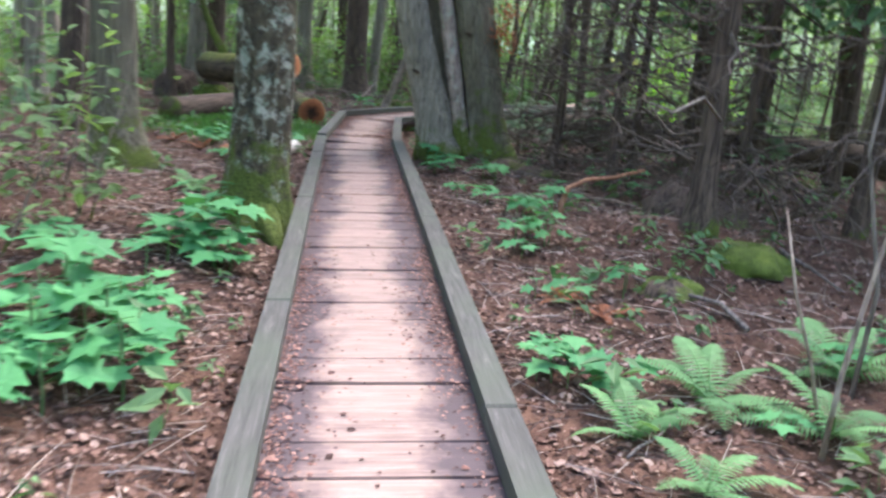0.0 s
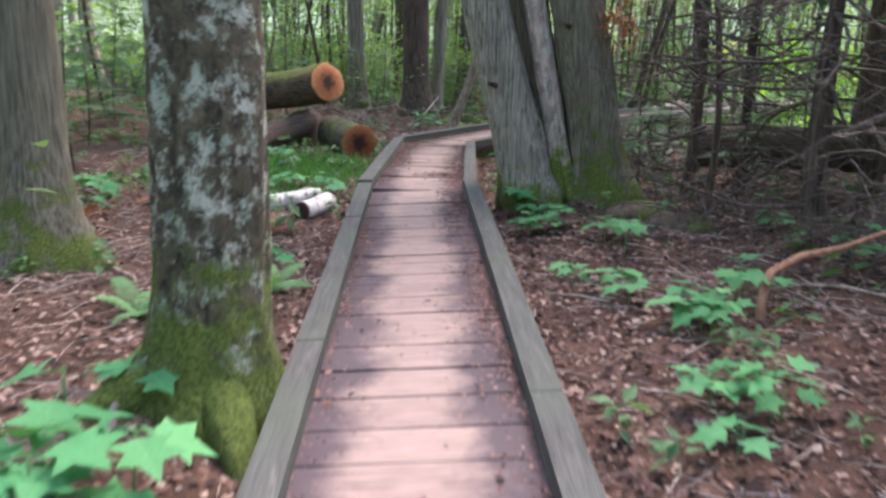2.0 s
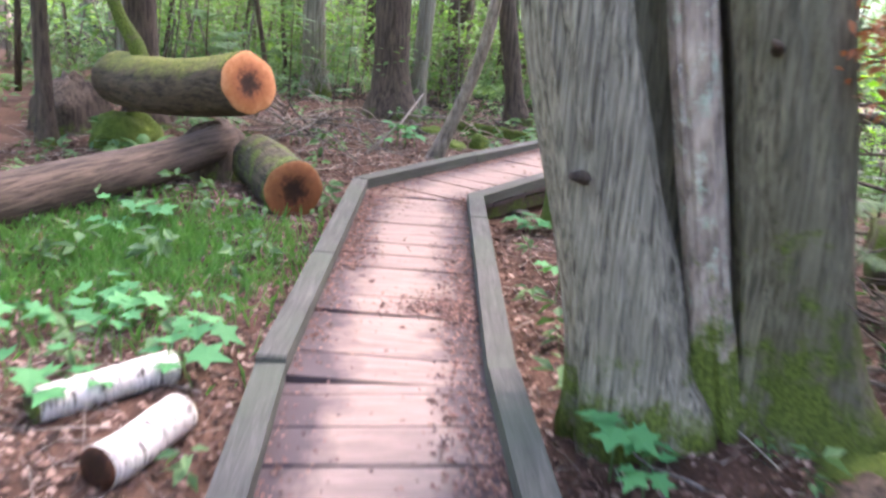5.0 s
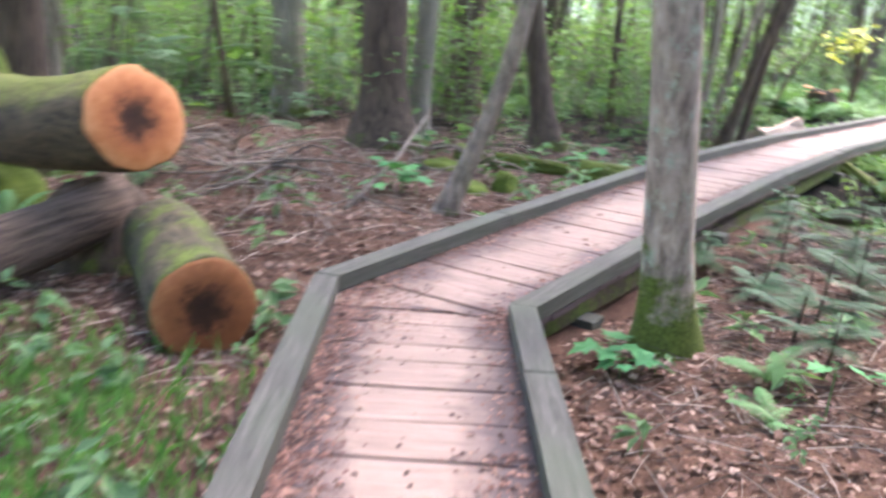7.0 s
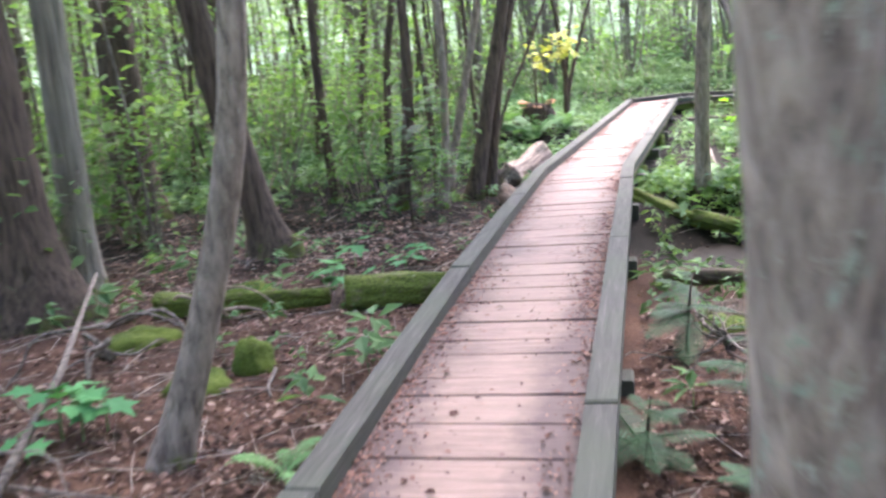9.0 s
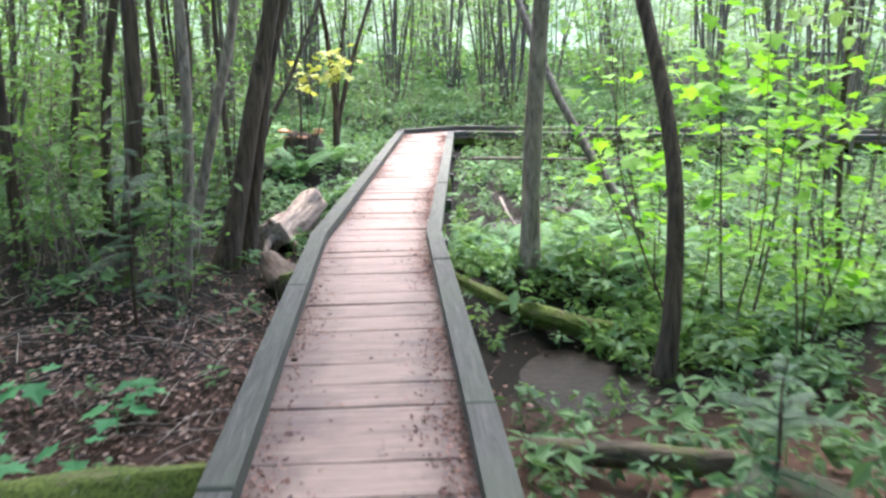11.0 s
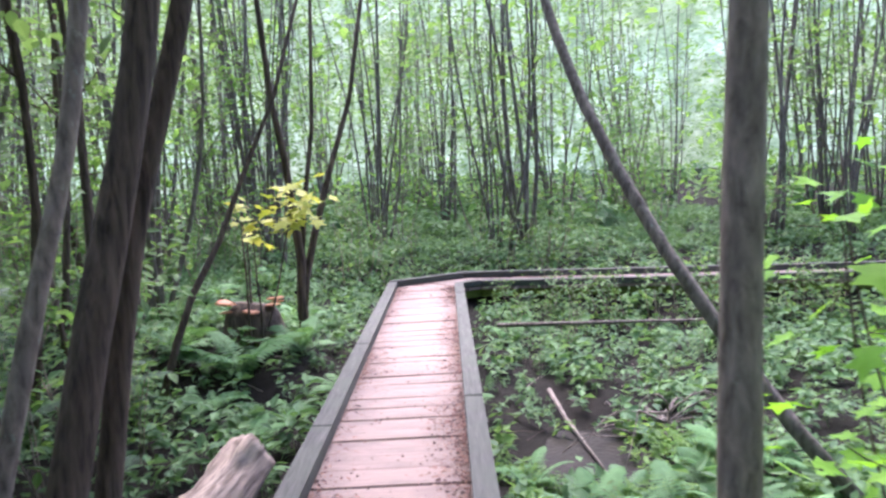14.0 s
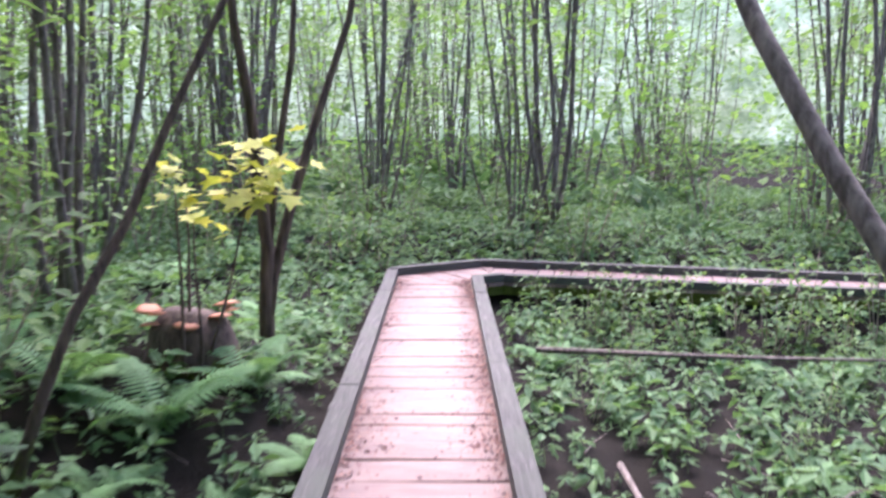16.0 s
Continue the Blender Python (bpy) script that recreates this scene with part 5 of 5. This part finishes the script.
def stems_plan(seed, count, height, reach, r, mat):
    """Meshes of thin stems rising from one foot, and the places along them where leaves hang."""
    g = np.random.default_rng(seed)
    meshes, hang = [], []
    for k in range(count):
        an, d = g.uniform(0, 6.28), reach * g.uniform(0.25, 1.0)
        foot = np.array([math.cos(an), math.sin(an), 0]) * min(0.3, reach * 0.2) * g.uniform(0, 1) + (0, 0, -0.1)
        h = height * g.uniform(0.7, 1.1)
        p = curve(foot, (math.cos(an) * d, math.sin(an) * d, h), 0.05, 10, seed * 31 + k, 0.03)
        rr = r * g.uniform(0.6, 1.1)
        pieces, grown = [tube(p, np.linspace(rr, rr * 0.35, 10), 6, 0.06)], []
        for j in range(4):
            grown.append(int(g.integers(3, 10)))
            b = p[grown[-1]]
            e = b + np.array([g.normal(0, 0.3), g.normal(0, 0.3), g.uniform(0.0, 0.35)]) * height * 0.22
            pieces.append(tube(curve(b, e, 0.1, 5, seed * 17 + j + k), np.linspace(rr * 0.3, 0.003, 5), 3, caps=False))
            hang += [e, (b + e) / 2]
        hang.append(p[-1])
        v, f = join(pieces)
        f[1] = np.concatenate([f[1], [(i * 6, 62 + 15 * j, 63 + 15 * j) for j, i in enumerate(grown)]])
        me = mesh_from("stem", v, f)
        me.materials.append(mat)
        meshes.append(me)
    return meshes, np.array(hang)


def bushes(name, plans, places, label, category, group, low=0.8, high=1.25):
    for k, (x, y) in enumerate(places):
        stems, leaves = plans[k % len(plans)]
        size = wild.uniform(low, high)
        ob = empty(name, pose(x, y, gz(x, y), 0, 0, wild.uniform(0, 360)) @ Matrix.Scale(size, 4), label, category, group)
        for me in stems:
            part("stem", me, None, ob)
        for me in leaves:
            part("foliage", me, None, ob)


def plan(seed, count, height, reach, r, mat, leaves, size, leafmat, spread=0.16, shape=OVATE, faces=OVATE_F, drop=0.0):
    stems, hang = stems_plan(seed, count, height, reach, r, mat)
    if drop:
        hang = hang[hang[:, 2] > drop]
    return stems, [foliage(seed + 5, leaves, size, hang, (spread, spread, spread * 0.6), leafmat, shape, faces)]


SHRUBS = [plan(400 + k, 4, 1.2, 0.6, 0.010, GREYBARK, 110, 0.12, SHRUBLEAF) for k in range(4)]
SUN_SHRUBS = [plan(410 + k, 4, 1.3, 0.6, 0.010, GREYBARK, 130, 0.12, SUNLEAF) for k in range(4)]
SUN_TALL = [plan(430 + k, 3, 3.2, 1.0, 0.018, ALDERBARK, 260, 0.13, SUNLEAF, 0.3) for k in range(4)]
TALL = [plan(420 + k, 3, 3.2, 1.0, 0.018, ALDERBARK, 230, 0.13, SHRUBLEAF, 0.3) for k in range(4)]
MAPLES = [plan(440 + k, 3, 2.0, 0.7, 0.010, DARKBARK, 75, 0.135, BRIGHTLEAF, 0.2, MAPLE, MAPLE_F) for k in range(3)]
YELLOW = [plan(450, 4, 1.4, 0.5, 0.018, DARKBARK, 75, 0.14, YELLOWLEAF, 0.15, MAPLE, MAPLE_F, 1.1)]
ALDERS = [plan(460 + k, 6, 8.0, 1.5, 0.042, ALDERBARK, 420, 0.17, SHRUBLEAF, 0.5, OVATE, OVATE_F, 2.6) for k in range(5)]
THIN = [plan(480 + k, 1, 8.5, 0.9, 0.05, DARKBARK, 150, 0.17, SHRUBLEAF, 0.5, OVATE, OVATE_F, 2.4) for k in range(5)]


def pick(count, seed, box, ok):
    """Random places in a box that suit a rule on distance, station and side."""
    g, out = random.Random(seed), []
    for _ in range(count * 40):
        x, y = g.uniform(box[0], box[1]), g.uniform(box[2], box[3])
        d, s, o = (float(v) for v in nearest(np.array(x), np.array(y)))
        if ok(x, y, d, s, o) and g.random() < 0.9:
            out.append((x, y))
            if len(out) == count:
                break
    return out


def corridor(x, y):
    """Open view over the mud inside the far bend."""
    return 5 < x < 13 and 22 < y < 31 and (x - 3.95) * 0.777 - (y - 24.35) * 0.63 > 0


bushes("maple_sapling", MAPLES, [(5.1, 22.0), (5.35, 21.7), (5.6, 22.6), (6.2, 21.3), (4.9, 20.9), (6.9, 22.6), (6.5, 23.4), (6.6, 21.9)], "young maple with layers of bright yellow-green leaves", "sapling", "maple saplings", 0.8, 1.05)
bushes("shrub", SHRUBS, [(-3.5, 7.3), (-4.1, 8.6), (-3.7, 6.2), (-4.6, 7.4), (4.9, 30.0), (5.3, 31.4), (4.5, 31.2)], "leafy pale green shrub beside the boardwalk", "shrub", "undergrowth shrubs", 0.9, 1.3)
bushes("yellow_maple", YELLOW, [(6.25, 29.6)], "small maple turning yellow above a stump", "sapling", "yellowing maples", 0.95, 1.0)
bushes("shrub", SHRUBS, pick(60, 31, (-7, 22, 22, 42), lambda x, y, d, s, o: d > 1.5 and s > 26 and not corridor(x, y)), "leafy green shrub in the undergrowth", "shrub", "undergrowth shrubs")
bushes("shrub", SHRUBS, pick(34, 43, (4.5, 14, 22.5, 32), lambda x, y, d, s, o: d > 0.95 and o > 0 and s > 29 and not (6.4 < x < 8.2 and 25.7 < y < 27.5)), "small leafy plant in the swamp undergrowth", "shrub", "undergrowth shrubs", 0.28, 0.5)
bushes("shrub", SUN_SHRUBS, [(2.3, 25.2), (1.8, 26.1), (2.7, 26.7), (3.6, 27.2), (1.2, 25.0), (4.3, 27.7), (2.2, 24.3), (4.6, 28.6)], "bright green leafy shrub beside the boardwalk", "shrub", "sunlit shrubs", 0.5, 0.8)
bushes("shrub", SUN_SHRUBS, pick(80, 32, (-8, 5, 24.5, 36), lambda x, y, d, s, o: d > 1.8 and y > 24.5 + 0.3 * abs(x)), "leafy green shrub in the undergrowth", "shrub", "undergrowth shrubs", 0.9, 1.5)
bushes("tall_shrub", SUN_TALL, pick(75, 33, (-10, 24, 25, 46), lambda x, y, d, s, o: d > 3.0 and not corridor(x, y)), "tall thin shrub with sparse green leaves", "shrub", "tall shrubs")
bushes("tall_shrub", TALL, pick(30, 34, (-14, 16, -4, 26), lambda x, y, d, s, o: d > 6.0), "tall thin shrub with sparse green leaves", "shrub", "tall shrubs")
bushes("tall_shrub", TALL, pick(14, 37, (4.5, 14, 15, 24), lambda x, y, d, s, o: d > 2.6 and not corridor(x, y)), "tall thin shrub with sparse green leaves", "shrub", "tall shrubs")
bushes("alder_clump", ALDERS, pick(95, 35, (-8, 30, 30, 52), lambda x, y, d, s, o: d > 2.6 and (s > 37 or d > 7) and not corridor(x, y)), "clump of slender grey alder stems in swampy wood", "tree", "alder clumps", 0.85, 1.2)
bushes("alder_clump", ALDERS, pick(22, 36, (13, 30, 14, 32), lambda x, y, d, s, o: d > 3.0), "clump of slender grey alder stems in swampy wood", "tree", "alder clumps", 0.85, 1.2)
bushes("thin_tree", THIN, pick(60, 38, (-8, 6, 25.5, 44), lambda x, y, d, s, o: d > 2.2), "thin dark young tree in dense wood", "tree", "thin young trees", 0.8, 1.2)
bushes("thin_tree", THIN, pick(36, 39, (-14, 16, -5, 26), lambda x, y, d, s, o: d > 5.0), "thin dark young tree in dense wood", "tree", "thin young trees", 0.8, 1.2)
bushes("thin_tree", THIN, [(4.05, 27.4), (3.7, 28.2), (4.5, 29.0), (4.8, 30.9), (3.2, 27.2), (5.7, 32.4), (6.6, 21.0), (7.4, 22.1)], "thin dark young tree beside the boardwalk", "tree", "thin young trees", 0.8, 1.1)
for k, (x, y) in enumerate(pick(34, 41, (-20, 22, -12, 60), lambda x, y, d, s, o: d > 6.5 and not (x > 1 and y > 29))):
    tree(x, y, wild.uniform(0.12, 0.26), wild.uniform(11, 15), wild.choice((CEDAR, DARKBARK, GREYBARK)), "tall forest tree standing deep in shade", (wild.uniform(-0.04, 0.04), wild.uniform(-0.04, 0.04)), 0.08, 500 + k, 14, 0.6, limbs=3, n=18)
for k, (x, y) in enumerate([(-4.6, 19.8), (-5.6, 22.5), (-3.6, 28.5), (1.0, 30.0), (-6.5, 15.0), (-6.0, 9.0), (-5.3, 12.8), (5.5, 9.5), (6.0, 14.0), (-2.6, 30.5), (4.6, 17.0)]):
    tree(x, y, wild.uniform(0.14, 0.22), wild.uniform(11, 15), wild.choice((CEDAR, DARKBARK, DARKBARK)), "tall dark conifer trunk in the shade", (wild.uniform(-0.04, 0.04), wild.uniform(-0.04, 0.04)), 0.06, 600 + k, 20, 0.7, limbs=3, n=22)

# ---- ground cover ----
sow = np.random.default_rng(77)


def herb(seed, n1, n2):
    """A low herb: two whorls of leaves on a thin stalk, about one unit tall."""
    g = np.random.default_rng(seed)
    n = n1 + n2
    h = np.concatenate([np.full(n1, 0.55), np.full(n2, 0.95)]) + g.normal(0, 0.06, n)
    an = g.uniform(0, 6.28, n)
    p = np.stack([0.12 * np.cos(an), 0.12 * np.sin(an), h], 1)
    v, f = scatter(BLADE4, BLADE4_F, p, an - np.pi / 2, g.normal(-0.1, 0.3, n), g.normal(0, 0.3, n), g.uniform(0.45, 0.75, n))
    stalk = np.array([(-0.015, 0, -0.1), (0.015, 0, -0.1), (0, 0.02, 0.95)])
    return np.concatenate([v, stalk]), np.concatenate([f[0], [(len(v), len(v) + 1, len(v) + 2)]])


def cover_density(x, y):
    d, s, o = nearest(x, y)
    wet = np.exp(-((x - 3.7) ** 2 + (y - 21.9) ** 2) / 0.8) + 0.8 * np.exp(-((x - 7.2) ** 2 + (y - 26.5) ** 2) / 0.6)
    patch = np.clip(0.5 + 2.6 * fbm(x * 0.7, y * 0.7, 12), 0, 1)
    lush = np.where(o > 0, 1.2 * step(25.2, 27.5, s), 0.8 * step(30, 33.5, s)) + step(25.5, 29, y - 0.25 * np.abs(x)) + 0.5 * step(4, 8, o) * step(24, 27, s)
    lush = np.clip(lush, 0, 1) * (0.6 + 0.4 * patch)
    poor = 0.13 * patch + 0.12 * step(4, 9, d) + 0.06 * np.exp(-((x + 3.2) ** 2 + (y - 14.6) ** 2) / 1.6)
    return np.clip(np.maximum(lush, poor) - 1.2 * wet, 0, 1) * (d > 0.64 + 0.1 * patch)


def sown(count, box, density):
    x, y = sow.uniform(box[0], box[1], count), sow.uniform(box[2], box[3], count)
    keep = sow.random(count) < density(x, y)
    return x[keep], y[keep]


def stuff(name, mat, pieces, label, category):
    V, T, k = [], [], 0
    for v, f in pieces:
        V.append(v)
        T.append(f + k)
        k += len(v)
    ob = part(name, mesh_from(name, np.concatenate(V), np.concatenate(T), False), mat)
    return tagged(ob, label, category, "", "stuff")


pieces = []
for k in range(5):
    hv, hf = herb(90 + k, 5, 4 + k % 3)
    x, y = sown(16500, (-9, 24, -4, 46), cover_density)
    n = len(x)
    v, f = scatter(hv, [hf], np.stack([x, y, ground_z(x, y)], 1), sow.uniform(0, 6.28, n), sow.normal(0, 0.15, n), sow.normal(0, 0.15, n), 0.07 + 0.2 * sow.random(n) ** 1.7)
    pieces.append((v, f[0]))
stuff("undergrowth", HERBLEAF, pieces, "dense low green herbs covering damp ground", "undergrowth")

pieces = []
for k in range(3):
    hv, hf = herb(95 + k, 6, 5)
    x, y = sown(5000, (3.6, 8.2, 21.2, 27.0), lambda x, y: cover_density(x, y) * step(0.0, 0.9, nearest(x, y)[2]) * np.clip(0.35 + 2 * fbm(x, y, 44), 0, 1))
    n = len(x)
    v, f = scatter(hv, [hf], np.stack([x, y, ground_z(x, y)], 1), sow.uniform(0, 6.28, n), sow.normal(0, 0.15, n), sow.normal(0, 0.15, n), sow.uniform(0.07, 0.17, n))
    pieces.append((v, f[0]))
stuff("bright_herbs", SUNLEAF, pieces, "bright yellow-green herbs on a damp bank", "undergrowth")

# grass tufts between the birch logs and the sawn logs
bx, by = sown(16000, (-4.6, -2.0, 12.6, 16.4), lambda x, y: np.exp(-((x + 3.2) ** 2 / 0.9 + (y - 14.7) ** 2 / 1.2)))
n = len(bx)
BLADE = [(-0.025, 0, 0), (0.025, 0, 0), (0.018, 0.2, 0.6), (0, 0.55, 1.0), (-0.018, 0.2, 0.6)]
v, f = scatter(BLADE, CHIP_F, np.stack([bx, by, ground_z(bx, by)], 1), sow.uniform(0, 6.28, n), sow.normal(0, 0.3, n), sow.normal(0, 0.2, n), sow.uniform(0.05, 0.15, n))
stuff("grass", GRASSLEAF, [(v, f[0])], "tufts of fine green grass on the litter", "grass")


def litter_density(x, y):
    d, s, o = nearest(x, y)
    return (d > 0.62) * np.clip(1.15 - d / 6.5, 0.05, 1) * (1 - 0.95 * np.where(o > 0, step(24.5, 27, s), step(28.5, 31.5, s)))


x, y = sown(290000, (-5.5, 4.5, -2, 27), litter_density)
n = len(x)
v, f = scatter(CHIP, CHIP_F, np.stack([x, y, ground_z(x, y) + 0.012], 1), sow.uniform(0, 6.28, n), sow.normal(0.05, 0.28, n), sow.normal(0, 0.3, n), 0.014 + 0.04 * sow.random(n) ** 1.6)
stuff("leaf_litter", LITTER, [(v, f[0])], "fallen red-brown leaves covering the forest floor", "leaf litter")
x, y = sown(44000, (-6, 10, -3, 31), litter_density)
n = len(x)
STICK = [(0.06, 0, 0), (-0.06, 0, 0), (0, 0, 0.1), (0.1, 3.4, 0.25), (0.02, 3.4, 0.25), (0.06, 3.4, 0.31), (0.3, 6.6, 0.1), (0.26, 6.6, 0.1), (0.28, 6.6, 0.14)]
STICK_F = [[(0, 1, 4), (0, 4, 3), (1, 2, 5), (1, 5, 4), (2, 0, 3), (2, 3, 5), (3, 4, 7), (3, 7, 6), (4, 5, 8), (4, 8, 7), (5, 3, 6), (5, 6, 8)]]
yaw, size = sow.uniform(0, 6.28, n), sow.uniform(0.016, 0.06, n)
ends = nearest(x - np.sin(yaw) * size * 6.6, y + np.cos(yaw) * size * 6.6)[0] > 0.64
x, y, yaw, size = x[ends], y[ends], yaw[ends], size[ends]
n = len(x)
v, f = scatter(STICK, STICK_F, np.stack([x, y, ground_z(x, y) + 0.012], 1), yaw, sow.normal(0.02, 0.09, n), 0 * yaw, size)
stuff("twigs", TWIG, [(v, f[0])], "thin grey dead twigs strewn on the ground", "twigs")

# ---- leaves and herbs deep in the wood ----
def ring(count, r0, r1, z1, seed):
    g = np.random.default_rng(seed)
    an, r = g.uniform(0, 6.28, count), np.sqrt(g.uniform(r0 * r0, r1 * r1, count))
    x, y = 4 + r * np.cos(an), 18 + r * np.sin(an)
    keep = (nearest(x, y)[0] > 7) & (fbm(x * 0.5, y * 0.5, 31) > -0.08)
    x, y = x[keep], y[keep]
    return x, y, g.uniform(0, z1, len(x)) ** 1.15


x, y, z = ring(105000, 10, 46, 9, 5)
n = len(x)
v, f = scatter(CHIP, CHIP_F, np.stack([x, y, ground_z(x, y) + z], 1), sow.uniform(0, 6.28, n), sow.normal(-0.3, 0.35, n), sow.normal(0, 0.35, n), sow.uniform(0.14, 0.36, n))
stuff("far_foliage", SUNLEAF, [(v, f[0])], "green leaves of the deeper wood, coloured as if sunlit", "foliage")
hv, hf = herb(99, 5, 4)
x, y, z = ring(9000, 14, 58, 1, 6)
n = len(x)
v, f = scatter(hv, [hf], np.stack([x, y, ground_z(x, y)], 1), sow.uniform(0, 6.28, n), sow.normal(0, 0.15, n), sow.normal(0, 0.15, n), sow.uniform(0.3, 0.8, n))
stuff("far_undergrowth", HERBLEAF, [(v, f[0])], "green herbs of the deeper wood", "undergrowth")

# ---- debris on the deck, thickest along the kerbs ----
n = 56000
s = sow.uniform(2, 44, n)
seg = np.clip(np.searchsorted(STATION, s, "right") - 1, 0, len(SEG) - 1)
edge = sow.exponential(0.075, n)
side = np.where(sow.random(n) < 0.62, 1, -1)
o = side * (HALF - KERB_W - 0.004 - edge)
loose = sow.random(n) < 0.02
o = np.where(loose, sow.uniform(-0.42, 0.42, n), o)
keep = (np.abs(o) < 0.425) & (sow.random(n) < np.clip(0.45 + 2.5 * fbm(s * 0.9, side * 3.0, 15), 0.2, 1))
s, seg, o = s[keep], seg[keep], o[keep]
xy = NODES[seg] + DIRS[seg] * (s - STATION[seg])[:, None] + RIGHTS[seg] * o[:, None]
zz = deck_z(s) + 0.006 + np.where(seg == 0, 0.05 * o, 0.0)
hx = np.concatenate([sow.normal(-1.2, 0.16, 900), sow.normal(-1.12, 0.07, 1500), sow.normal(-1.78, 0.08, 2200), sow.normal(-1.6, 0.14, 900)])
hy = np.concatenate([sow.normal(13.6, 0.1, 900), sow.uniform(10.5, 15.0, 1500), sow.uniform(14.2, 17.0, 2200), sow.normal(16.6, 0.3, 900)])
hd, hs, ho = nearest(hx, hy)
heap = (hd < 0.42)
xy = np.concatenate([xy, np.stack([hx, hy], 1)[heap]])
zz = np.concatenate([zz, (deck_z(hs) + 0.008 + np.where(hs < STATION[1], 0.05 * ho, 0.0))[heap]])
n = len(xy)
v, f = scatter(CHIP, CHIP_F, np.c_[xy, zz], sow.uniform(0, 6.28, n), sow.normal(0.05, 0.12, n), sow.normal(0, 0.15, n), sow.uniform(0.006, 0.026, n) * (1 + 0.8 * (sow.random(n) < 0.06)))
stuff("deck_debris", NEEDLES, [(v, f[0])], "brown needles and crumbled leaves along the boardwalk kerbs", "leaf debris")

# ---- plants along the last stretch and brush behind the sawn logs ----
late = random.Random(91)
row = []
for k in range(14):
    s, o = 0.9 + 0.36 * k, late.uniform(1.0, 1.7)
    row.append((11.2 + 0.645 * s - 0.764 * o, 32.2 - 0.764 * s - 0.645 * o))
bushes("shrub", SHRUBS, row, "leafy green shrub screening the far boardwalk", "shrub", "undergrowth shrubs", 0.6, 0.85)
bushes("shrub", SHRUBS, pick(34, 51, (-12, -3.6, 18.2, 27), lambda x, y, d, s, o: d > 2.8 and abs((x + 2.87) * 0.764 + (y - 16.89) * 0.645) > 0.6), "low leafy brush on the forest floor", "shrub", "undergrowth shrubs", 0.35, 0.75)
for k, (x, y) in enumerate(pick(10, 52, (-10, -4, 17.8, 24), lambda x, y, d, s, o: d > 2.6)):
    fern(x, y, late.uniform(0.4, 0.65), 7, 380 + k)
for k, (x, y) in enumerate(pick(11, 53, (4.8, 9.0, 22.9, 25.4), lambda x, y, d, s, o: d > 0.95 and d < 3.2 and o > 0)):
    fern(x, y, late.uniform(0.5, 0.75), 8, 400 + k, "light green fern in damp undergrowth beside the boardwalk")
bushes("shrub", SHRUBS, pick(18, 54, (7, 17, 31.5, 38), lambda x, y, d, s, o: 1.2 < d < 4.5 and o < 0 and s > 41), "leafy green shrub behind the boardwalk bend", "shrub", "undergrowth shrubs", 0.6, 1.0)
